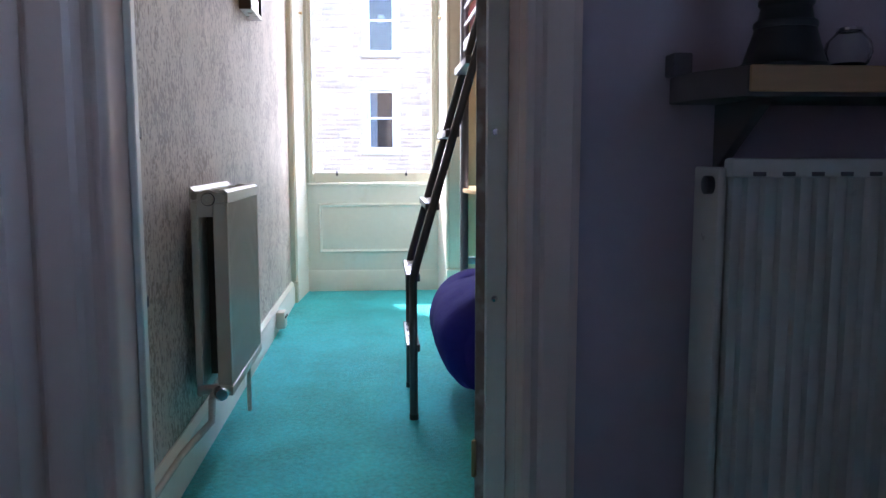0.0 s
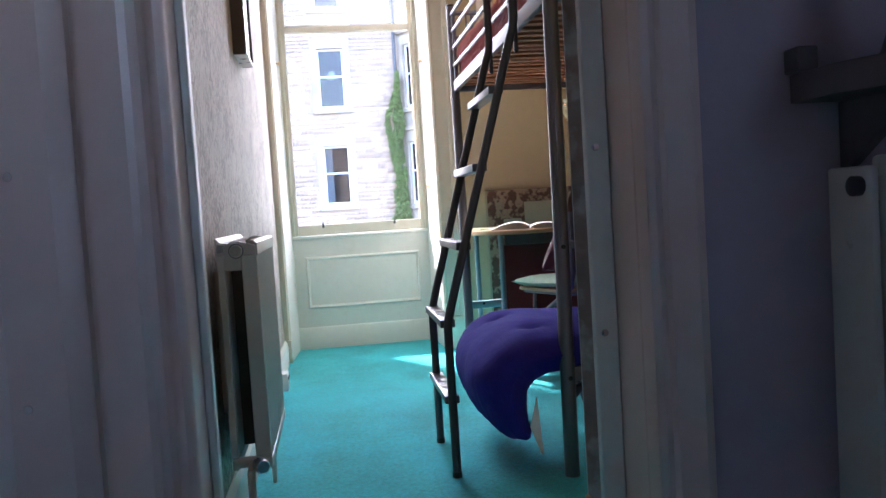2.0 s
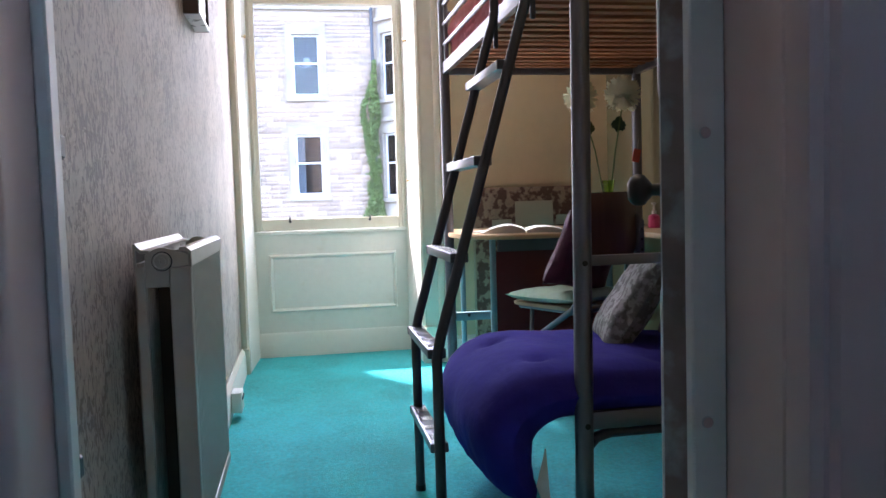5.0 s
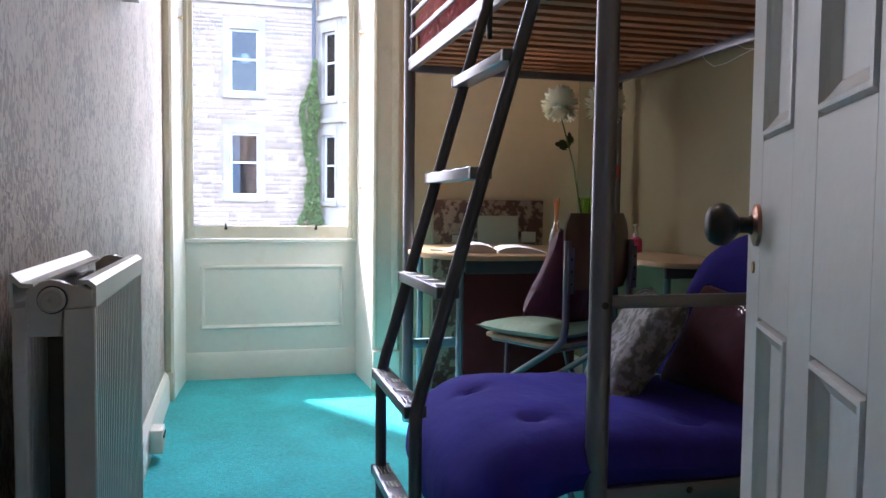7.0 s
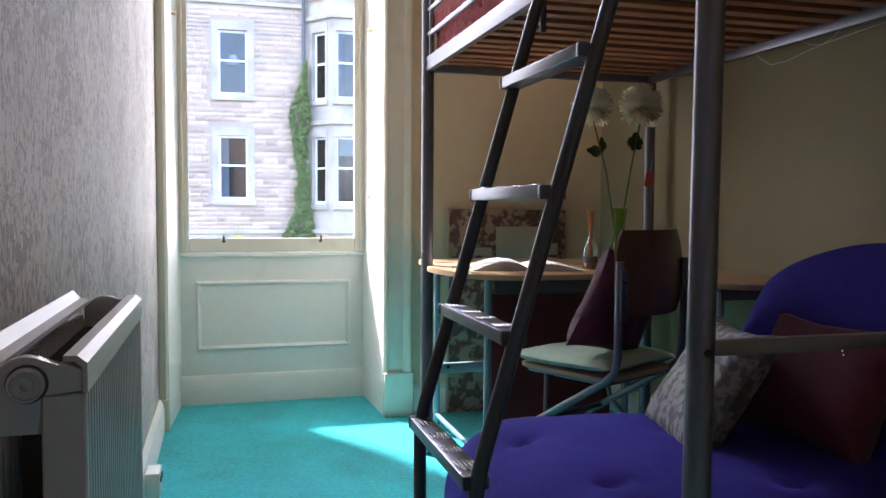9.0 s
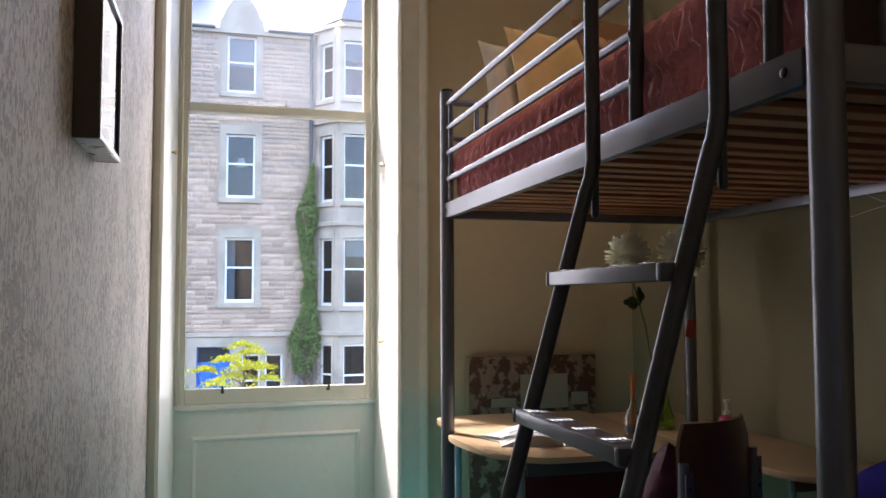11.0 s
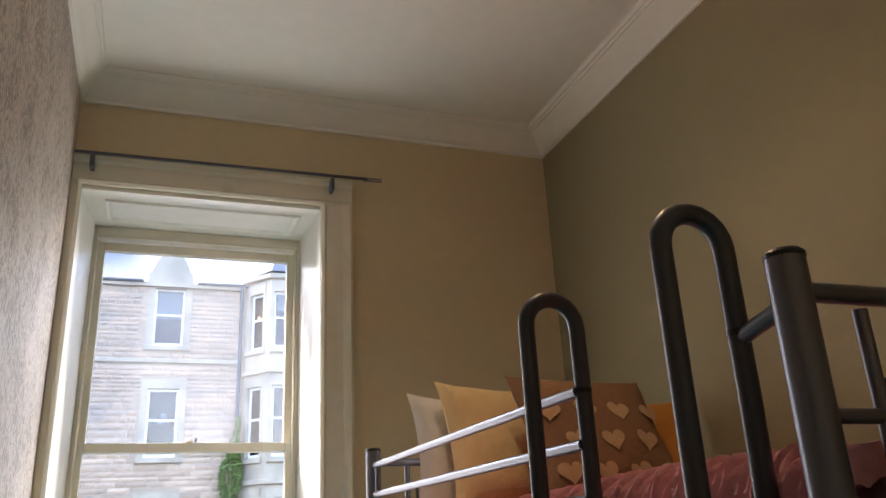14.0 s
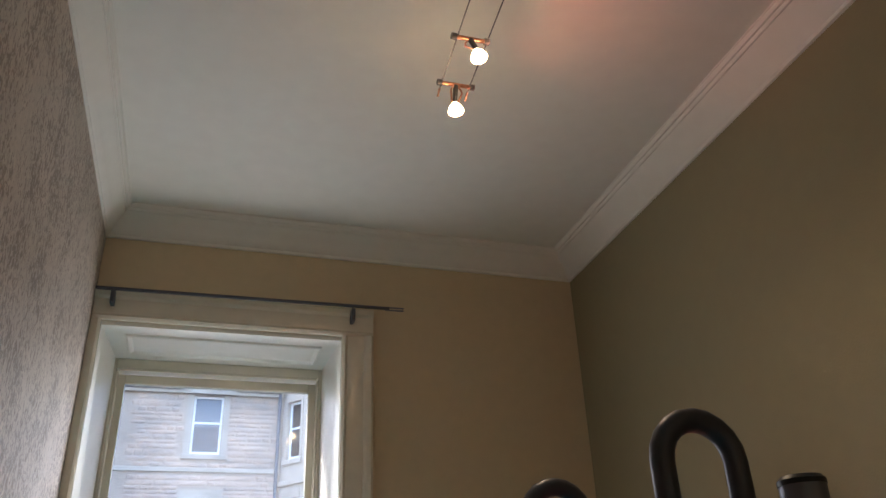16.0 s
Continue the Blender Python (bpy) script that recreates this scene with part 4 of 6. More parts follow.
for y, z0, z1 in ((BY0, 0.838, 0.868), (BY0, 0.352, 0.404), (BY1, 0.365, 0.412)):
    part("cross_bar", bx(BX + 0.02, BX2 - 0.02, y - 0.012, y + 0.012, z0, z1, 0.003, 2), BLUELEG if y == BY1 else STEEL, bed)
for x, y, z, d in ((BX - 0.0145, BY0 + 0.060, 1.758, (-1, 0, 0)), (BX - 0.0145, BY1 - 0.03, 1.758, (-1, 0, 0)), (BX + 0.004, BY0 - 0.0275, 0.848, (0, -1, 0)), (BX + 0.004, BY0 - 0.0275, 0.367, (0, -1, 0)), (0.75, BY0 - 0.0125, 0.385, (0, -1, 0)), (0.60, BY1 - 0.0125, 0.395, (0, -1, 0))):
    part("bolt", lathe([(0, 0), (0.0085, 0), (0.0085, 0.002), (0.006, 0.0035), (0, 0.0035)], (x, y, z), 14, axis=d), BLACK, bed)

wire = thing("string_wire", (1.59, 4.1, 1.62), "thin pale wire hanging loosely under the bed rail", "wire")
part("strand", sweep([(1.597, 3.60, 1.722), (1.592, 3.78, 1.706), (1.59, 3.906, 1.700), (1.588, 4.068, 1.690), (1.586, 4.18, 1.676), (1.587, 4.266, 1.662), (1.590, 4.36, 1.664), (1.597, 4.43, 1.700), (1.600, 4.46, 1.726)], 0.0013, 6), PWHITE, wire)
part("strand", sweep([(1.600, 4.02, 1.7265), (1.593, 4.06, 1.700), (1.592, 4.10, 1.688), (1.596, 4.16, 1.700), (1.600, 4.22, 1.7265)], 0.0012, 6), PWHITE, wire)

# ---- ladder hooked over the rail ----
ladder = thing("bed_ladder", (0.09, 3.49, 0), "dark grey steel ladder with ribbed treads hooked on the bed", "ladder")
for y in (3.262, 3.722):
    arc = [(0.461 - 0.056 * math.cos(radians(a)), y, 2.323 + 0.056 * math.sin(radians(a))) for a in range(0, 181, 18)]
    rail = part("side_rail", sweep([(0.088, y, 0.0), (0.086, y, 0.565), (0.092, y, 0.60), (0.100, y, 0.635), (0.384, y, 1.625), (0.397, y, 1.66), (0.404, y, 1.70), (0.405, y, 2.2)] + arc + [(0.517, y, 2.10), (0.511, y, 1.789)], 0.0165, 14), DARKSTEEL, ladder)
    part("foot_cap", lathe([(0, 0), (0.0185, 0), (0.0185, 0.022), (0, 0.022)], (0.088, y, 0.0), 14), BLACK, rail)
    part("collar", lathe([(0, 0), (0.0178, 0), (0.0178, 0.010), (0, 0.010)], (0.517, y, 2.191), 14), BLACK, rail)
    part("hook_plate", bx(0.399, 0.416, y - 0.006, y + 0.006, 1.575, 1.725, 0.004), DARKSTEEL, rail)
for i, z in enumerate((0.292, 0.580, 0.866, 1.155, 1.440)):
    x = 0.060 if z < 0.6 else 0.060 + 0.275 * (z - 0.585)
    tread = part("tread", bx(x, x + 0.054, 3.284, 3.720, z - 0.012, z + 0.016, 0.003, 2), STEEL, ladder, "dull steel ribbed tread")
    for y0, y1 in ((3.264, 3.2835), (3.7205, 3.736)):
        part("end_cap", bx(x - 0.001, x + 0.055, y0, y1, z - 0.013, z + 0.017, 0.004, 2), DARKSTEEL, tread, "dark plastic end cap")
    for k in range(5):
        for j, (a, b) in enumerate(((3.30, 3.36), (3.42, 3.46), (3.52, 3.57), (3.63, 3.70))):
            part("grip_rib", bx(x + 0.008 + k * 0.0088, x + 0.012 + k * 0.0088, a, b, z + 0.0165, z + 0.0195, 0.001), CHROME, tread)

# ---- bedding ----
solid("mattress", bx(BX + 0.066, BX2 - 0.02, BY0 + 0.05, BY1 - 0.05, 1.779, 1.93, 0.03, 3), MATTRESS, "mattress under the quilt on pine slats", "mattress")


def quilt():
    """A quilted cover with puckered diamond seams, over the mattress and down its open side."""
    path = [(BX + 0.060, 1.792)]
    path += [(BX + 0.052, 1.792 + 0.163 * i / 14) for i in range(1, 15)]
    path += [(BX + 0.052 + 0.05 * (1 - math.cos(radians(a))), 1.955 + 0.05 * math.sin(radians(a))) for a in range(15, 91, 15)]
    path += [(BX + 0.102 + (BX2 - BX - 0.146) * i / 44, 2.005) for i in range(1, 45)]
    run, at = 0.0, []
    for i, p in enumerate(path):
        if i:
            run += math.hypot(p[0] - path[i - 1][0], p[1] - path[i - 1][1])
        at.append(run)
    ny = 460
    bm = bmesh.new()
    rows = []
    for j in range(ny + 1):
        y = BY0 + 0.035 + (BY1 - BY0 - 0.07) * j / ny
        row = []
        for i, (x, z) in enumerate(path):
            a = path[max(0, i - 1)]
            b = path[min(len(path) - 1, i + 1)]
            t = Vector((b[0] - a[0], 0, b[1] - a[1])).normalized()
            nrm = Vector((-t.z, 0, t.x))
            s = at[i]
            wob = noise.noise(Vector((y * 3, s * 4, 0.3)))
            p1, p2 = math.sin(math.pi * (y / 0.062 + s / 0.115 + 0.5 * wob)), math.sin(math.pi * (y / 0.062 - s / 0.115 + 0.5 * wob))
            puff = 0.017 * min(abs(p1), abs(p2)) ** 0.5 + 0.005 * noise.noise(Vector((y * 95, s * 20, 1.0))) + 0.0045 * math.sin(y * 300 + 7 * wob + s * 11) * (1.0 if s < 0.26 else 0.5)
            swell = 0.02 * noise.noise(Vector((y * 1.7, s * 2.2, 2.0)))
            d = puff + (swell + 0.012 if z > 1.9 else swell * 0.4)
            row.append(bm.verts.new(Vector((x, y, z)) + nrm * d))
        rows.append(row)
    for a, b in zip(rows, rows[1:]):
        for i in range(len(path) - 1):
            bm.faces.new((a[i], a[i + 1], b[i + 1], b[i]))
    rim = [e for e in bm.edges if e.is_boundary]
    ext = bmesh.ops.extrude_edge_only(bm, edges=rim)
    for v in [g for g in ext["geom"] if isinstance(g, bmesh.types.BMVert)]:
        v.co += Vector((0.012 if v.co.x < 0.8 else 0, 0, -0.045 if v.co.z > 1.9 else -0.003))
    return bm


solid("bedspread", quilt(), SALMON, "salmon pink quilted bedspread with puckered seams", "bedspread")


def stand(c, yaw, lean):
    return Matrix.Translation(c) @ Matrix.Rotation(radians(yaw), 4, "Z") @ Matrix.Rotation(radians(lean), 4, "X")


solid("pillow", turned(pillow(0.50, 0.45, 0.12, 1), stand((0.86, 5.155, 2.232), 4, 80)), PWHITE, "white cotton pillow propped at the bed's end", "pillow", "pillows on the bed")
solid("pillow", turned(pillow(0.54, 0.47, 0.14, 2), stand((0.95, 5.02, 2.247), 6, 74)), PYELLOW, "plain yellow pillow leaning on a white one", "pillow", "pillows on the bed")
HM = stand((1.175, 4.80, 2.24), 8, 66)
heart = thing("pillow", HM.translation, "brown pillow printed with tan hearts", "pillow", "pillows on the bed")
PW, PH, PT = 0.60, 0.49, 0.15
part("cover", turned(pillow(PW, PH, PT, 3), HM), PBROWN, heart)
k = 0
for r in range(4):
    for c in range(4):
        cx, cy = -0.215 + c * 0.145 + (0.07 if r % 2 else 0), -0.165 + r * 0.115
        if abs(cx) > 0.235 or abs(cy) > 0.175:
            continue
        hb = bmesh.new()
        tilt = 0.25 * math.sin(r * 2 + c)

        def top(x, y):
            u, v = x / (PW / 2), y / (PH / 2)
            kk = max(0.0, (1 - u ** 4) * (1 - v ** 4))
            wr = 0.10 * noise.noise(Vector((u * 2.2, v * 2.2, 1)) + Vector((21.9, 9.3, 0))) + 0.05 * noise.noise(Vector((u * 6, v * 6, 1)) + Vector((21.9, 9.3, 0)))
            return PT / 2 * kk ** 0.45 * (1 + wr) + 0.015 * noise.noise(Vector((u, v, 5)) + Vector((21.9, 9.3, 0))) + 0.004
        mid = hb.verts.new((cx, cy, top(cx, cy)))
        ring = []
        for q in range(24):
            t = 2 * math.pi * q / 24
            hx, hy = 16 * math.sin(t) ** 3, 13 * math.cos(t) - 5 * math.cos(2 * t) - 2 * math.cos(3 * t) - math.cos(4 * t)
            hx, hy = hx * math.cos(tilt) - hy * math.sin(tilt), hx * math.sin(tilt) + hy * math.cos(tilt)
            ring.append((cx + hx * 0.0029, cy + hy * 0.0027))
        vs = [hb.verts.new((x, y, top(x, y))) for x, y in ring]
        half = [hb.verts.new(((x + cx) / 2, (y + cy) / 2, top((x + cx) / 2, (y + cy) / 2))) for x, y in ring]
        for q in range(24):
            hb.faces.new((mid, half[q], half[(q + 1) % 24]))
            hb.faces.new((half[q], vs[q], vs[(q + 1) % 24], half[(q + 1) % 24]))
        part("heart", turned(hb, HM), PHEART, heart, "tan heart" if k == 0 else "")
        k += 1
solid("pillow", turned(pillow(0.36, 0.40, 0.13, 4), stand((1.45, 4.92, 2.21), -6, 72)), PORANGE, "plain burnt orange pillow in the bed's corner", "pillow", "pillows on the bed")
solid("folded_blanket", turned(pillow(0.62, 0.34, 0.07, 6, 22, 0.03), Matrix.Translation((0.98, 3.165, 1.955)) @ Matrix.Rotation(radians(80), 4, "X")), NAVY, "navy blanket hanging at the end of the bed", "blanket")

# ---- futon under the bed ----
futon = thing("futon_sofa", (0.8, 3.55, 0), "purple cotton futon sofa on a bent tube frame", "futon sofa")
LINE = [(1.34, 0.425, 0.075), (1.05, 0.430, 0.085), (0.80, 0.440, 0.088), (0.62, 0.450, 0.090), (0.49, 0.452, 0.094), (0.39, 0.440, 0.100), (0.322, 0.402, 0.105), (0.286, 0.345, 0.104), (0.284, 0.282, 0.095), (0.298, 0.222, 0.080), (0.322, 0.182, 0.062), (0.346, 0.162, 0.036)]
DIMPLES = ((0.36, 3.70), (0.42, 3.33), (0.80, 3.66), (0.84, 3.28))


def seat_mattress():
    pts = []
    for i in range(len(LINE) - 1):
        for q in range(5):
            t = q / 5
            p = [LINE[max(0, i - 1)], LINE[i], LINE[i + 1], LINE[min(len(LINE) - 1, i + 2)]]
            pts.append([0.5 * (2 * p[1][k] + (p[2][k] - p[0][k]) * t + (2 * p[0][k] - 5 * p[1][k] + 4 * p[2][k] - p[3][k]) * t * t + (3 * p[1][k] - p[0][k] - 3 * p[2][k] + p[3][k]) * t ** 3) for k in range(3)])
    pts.append(list(LINE[-1]))
    bm = bmesh.new()
    ny, seg, rings = 40, 26, []
    for j in range(len(pts)):
        a, b = pts[max(0, j - 1)], pts[min(len(pts) - 1, j + 1)]
        t = Vector((b[0] - a[0], 0, b[1] - a[1])).normalized()
        nrm = Vector((t.z, 0, -t.x))
        if nrm.z < 0 and j < 20:
            nrm = -nrm
        ring = []
        for side in (1, -1):
            for q in range(ny + 1):
                v = -1 + 2 * q / ny if side > 0 else 1 - 2 * q / ny
                y = 3.555 + 0.425 * v
                edge = max(0.0, 1 - abs(v) ** 5) ** 0.5
                p = Vector((pts[j][0], y, pts[j][1])) + nrm * side * pts[j][2] * edge
                wr = 0.008 * noise.noise(Vector((p.x * 6, p.y * 6, p.z * 6))) + 0.004 * noise.noise(Vector((p.x * 30, p.y * 9, p.z * 14)))
                if p.z < 0.35 and side * nrm.x < 0:
                    wr += 0.006 * math.sin(p.y * 75 + 3 * noise.noise(p * 5)) * (0.35 - p.z) / 0.25
                p += nrm * side * wr
                if side > 0:
                    for dx, dy in DIMPLES:
                        p.z -= 0.030 * math.exp(-(((p.x - dx) / 0.030) ** 2 + ((p.y - dy) / 0.022) ** 2)) + 0.012 * math.exp(-(((p.x - dx) / 0.10) ** 2 + ((p.y - dy) / 0.07) ** 2)) if p.z > 0.4 else 0
                ring.append(bm.verts.new(p))
        rings.append(ring)
    for a, b in zip(rings, rings[1:]):
        n = len(a)
        for q in range(n):
            bm.faces.new((a[q], a[(q + 1) % n], b[(q + 1) % n], b[q]))
    bm.faces.new(rings[0])
    bm.faces.new(rings[-1][::-1])
    bmesh.ops.remove_doubles(bm, verts=bm.verts, dist=0.0008)
    return bm


seat = part("seat_mattress", seat_mattress(), FUTON, futon)
for dx, dy in DIMPLES:
    part("tuft", lathe([(0, 0), (0.016, 0), (0.014, 0.006), (0, 0.009)], (dx, dy, 0.492), 14), NAVY, seat)
BACKM = Matrix.Translation((1.375, 3.66, 0.74)) @ Matrix.Rotation(radians(-90), 4, "Z") @ Matrix.Rotation(radians(62), 4, "X")
bk = pillow(0.96, 0.66, 0.19, 8, 30, 0.03)
for v in bk.verts:
    if v.co.y > 0:
        v.co.y -= 0.20 * (v.co.x / 0.48) ** 2 * (v.co.y / 0.33)
part("back_mattress", turned(bk, BACKM), FUTON, futon)
for y in (3.42, 3.88):
    part("tuft", turned(lathe([(0, 0), (0.018, 0), (0.015, 0.006), (0, 0.009)], (0, 0, 0), 14), BACKM @ Matrix.Translation((3.66 - y, 0.02, 0.088))), NAVY, futon)
for y in (3.19, 3.93):
    part("frame_tube", sweep([(1.55, y, 0.92), (1.44, y, 0.40), (1.40, y, 0.345), (1.34, y, 0.325), (0.60, y, 0.325), (0.555, y, 0.312), (0.525, y, 0.28), (0.515, y, 0.23), (0.510, y, 0.0)], 0.0165, 12), DARKSTEEL, futon)
    part("rear_leg", sweep([(1.36, y, 0.32), (1.40, y, 0.0)], 0.0165, 12), DARKSTEEL, futon)
for x in (0.62, 0.9, 1.2):
    part("cross_tube", sweep([(x, 3.19, 0.325), (x, 3.93, 0.325)], 0.012, 10), DARKSTEEL, futon)
part("cover_flap", prism([(0.378, 0.31), (0.392, 0.10), (0.386, 0.095), (0.348, 0.20)], 3.128, 3.134, "y"), PWHITE, futon, "loose pale underside of the cover")
solid("cushion", turned(pillow(0.40, 0.40, 0.13, 11), Matrix.Translation((0.875, 3.66, 0.645)) @ Matrix.Rotation(radians(-104), 4, "Z") @ Matrix.Rotation(radians(58), 4, "X")), GREYPRINT, "grey printed cotton cushion leaning on the futon", "cushion", "cushions")
sq = thing("cushion", (1.1, 3.55, 0.5), "dark wine cushion with a patch of sequins", "cushion", "cushions")
SQ = Matrix.Translation((1.15, 3.56, 0.655)) @ Matrix.Rotation(radians(-84), 4, "Z") @ Matrix.Rotation(radians(60), 4, "X")
cov = part("cover", turned(pillow(0.44, 0.38, 0.15, 12), SQ), WINE, sq)
for i in range(30):
    a, r = i * 2.4, 0.007 * math.sqrt(i)
    part("sequin", turned(lathe([(0, 0), (0.003, 0), (0.0026, 0.001), (0, 0.001)], (0.06 + r * math.cos(a), 0.09 + r * math.sin(a), 0.066), 8), SQ), CHROME, cov)

# ---- desk in the corner ----
DZ = 0.862
DESKTOP = [(0.725, 4.675), (0.66, 4.695), (0.60, 4.74), (0.55, 4.81), (0.515, 4.91), (0.494, 5.03), (0.484, 5.14), (0.485, 5.20), (0.497, 5.225), (0.535, 5.234), (0.545, 5.26), (0.545, 5.60), (0.56, 5.66), (0.61, 5.70), (1.27, 5.70), (1.29, 5.68), (1.29, 4.70), (1.27, 4.675)]
desk = thing("desk", (0.95, 5.2, 0), "beech-topped desk with round corners and a maroon front panel", "desk")
part("desktop", prism(DESKTOP, DZ - 0.022, DZ, "z", 0.004), BEECH, desk)
part("drawer_rail", bx(0.66, 1.24, 4.79, 4.81, 0.775, DZ - 0.0225, 0.003), DARKWOOD, desk)
part("front_panel", bx(0.665, 1.235, 4.90, 4.918, 0.16, 0.774, 0.003), MAROON, desk, "maroon laminate panel")
for x in (0.635, 1.25):
    for y in (4.80, 5.58):
        part("leg", sweep([(x, y, 0), (x, y, DZ - 0.0225)], 0.016, 14), BLUELEG, desk)
    part("foot_rail", sweep([(x, 4.80, 0.09), (x, 5.58, 0.09)], 0.012, 10), BLUELEG, desk)
side = thing("side_table", (1.5, 4.8, 0), "small beech-topped side table with blue-grey legs", "table")
part("tabletop", prism(rounded(1.30, 1.69, 4.17, 5.60, [0.15, 0.05, 0.02, 0.02], 8), DZ - 0.024, DZ - 0.002, "z", 0.004), BEECH, side)
for x in (1.40, 1.64):
    for y in (4.36, 5.5):
        part("leg", sweep([(x, y, 0), (x, y, DZ - 0.0245)], 0.014, 12), BLUELEG, side)
part("under_rail", bx(1.36, 1.66, 4.30, 4.315, 0.79, DZ - 0.025), DARKWOOD, side)

# ---- chair ----
CM = Matrix.Translation((0.992, 4.155, 0)) @ Matrix.Rotation(radians(25.5), 4, "Z")
chair = new("desk_chair")
chair.matrix_world = CM
WORLD[chair.name] = CM
tagged(chair, "old school chair of dark plywood and grey tube", "chair")


def cpart(name, bm, material, label="", parent=None):
    bm.transform(CM)
    return part(name, bm, material, parent or chair, label)


def curved_back():
    bm = bmesh.new()
    n, rows = 14, []
    for f in (0, 1):
        for k in range(9):
            z = 0.775 + 0.28 * k / 8
            rr = 0.03 if k in (0, 8) else (0.01 if k in (1, 7) else 0)
            row = []
            for i in range(n + 1):
                u = -1 + 2 * i / n
                row.append(bm.verts.new((u * (0.185 - rr), -0.045 * (1 - u * u) + 0.004 + 0.011 * f + 0.02 * (z - 0.77), z)))
            rows.append(row)
    for f in (0, 1):
        for k in range(8):
            a, b = rows[f * 9 + k], rows[f * 9 + k + 1]
            for i in range(n):
                bm.faces.new((a[i], a[i + 1], b[i + 1], b[i]))
    for k in range(8):
        for i in (0, n):
            bm.faces.new((rows[k][i], rows[k + 1][i], rows[9 + k + 1][i], rows[9 + k][i]))
    for k in (0, 8):
        for i in range(n):
            bm.faces.new((rows[k][i], rows[k][i + 1], rows[9 + k][i + 1], rows[9 + k][i]))
    return bm


cpart("backrest", curved_back(), PLY, "dark curved plywood backrest")
for x in (-0.185, 0.185):
    up = cpart("back_tube", sweep([(x, -0.004, 0.955), (x, 0.0, 0.64), (x, 0.012, 0.592), (x, 0.045, 0.560), (x, 0.36, 0.36), (x, 0.405, 0.315), (x, 0.415, 0.26), (x, 0.42, 0.0)], 0.0135, 12), STEEL)
    cpart("flat_strap", bx(x - 0.017, x + 0.017, -0.024, -0.018, 0.765, 0.93, 0.002), STEEL, "", up)
    for z in (0.80, 0.845, 0.89):
        cpart("rivet", lathe([(0, 0), (0.006, 0), (0.004, 0.003), (0, 0.003)], (x, -0.024, z), 10, axis=(0, -1, 0)), BLACK, "", up)
    cpart("rear_leg", sweep([(x, 0.30, 0.40), (x, 0.02, 0.16), (x, -0.06, 0.0)], 0.0125, 12), STEEL)
cpart("seat_rail", sweep([(-0.185, 0.07, 0.545), (0.185, 0.07, 0.545)], 0.010, 10), STEEL)
cpart("seat_rail", sweep([(-0.185, 0.34, 0.372), (0.185, 0.34, 0.372)], 0.010, 10), STEEL)
for x in (-0.16, 0.16):
    cpart("seat_bearer", sweep([(x, 0.05, 0.548), (x, 0.40, 0.548)], 0.009, 10), STEEL)
cpart("seat_prop", sweep([(-0.185, 0.30, 0.40), (-0.16, 0.32, 0.54)], 0.009, 10), STEEL)
cpart("seat_prop", sweep([(0.185, 0.30, 0.40), (0.16, 0.32, 0.54)], 0.009, 10), STEEL)
cpart("seat", prism(rounded(-0.20, 0.20, 0.03, 0.435, 0.06), 0.558, 0.572, "z", 0.003), PLYEDGE, "pale-edged plywood seat")
solid("seat_cushion", turned(pillow(0.43, 0.42, 0.062, 14, 22, 0.05), CM @ Matrix.Translation((0.0, 0.235, 0.600))), MINT, "mint green cotton pad on the chair", "cushion", "cushions")
solid("cushion", turned(pillow(0.36, 0.36, 0.13, 15), CM @ Matrix.Translation((-0.02, 0.115, 0.79)) @ Matrix.Rotation(radians(14), 4, "Y") @ Matrix.Rotation(radians(108), 4, "X")), WINE, "wine velvet cushion propped on the chair", "cushion", "cushions")

# ---- things on and behind the desk ----
board = thing("pin_board", (1.12, 5.93, 0), "brown floral fabric board standing against the wall", "pin board")
part("panel", bx(0.79, 1.47, 5.905, 5.933, 0.0, 1.112, 0.006, 2), FLORAL, board)
part("edge_strip", bx(0.781, 0.7895, 5.903, 5.934, 0.0, 1.114, 0.002), PAPERDULL, board)
solid("paper_card", turned(bx(1.055, 1.31, 0, 0.002, 0, 0.17), Matrix.Translation((0, 5.895, 0.85)) @ Matrix.Rotation(radians(-3), 4, "X")), PAPERDULL, "cream card leaning on the floral board", "card", "cards on the board")
solid("paper_card", bx(0.90, 1.03, 5.899, 5.902, 0.862, 0.905), PAPERDULL, "small dull white card leaning on the floral board", "card", "cards on the board")
solid("paper_card", bx(1.33, 1.42, 5.899, 5.902, 0.862, 0.925), PAPERDULL, "small dull white card leaning on the floral board", "card", "cards on the board")


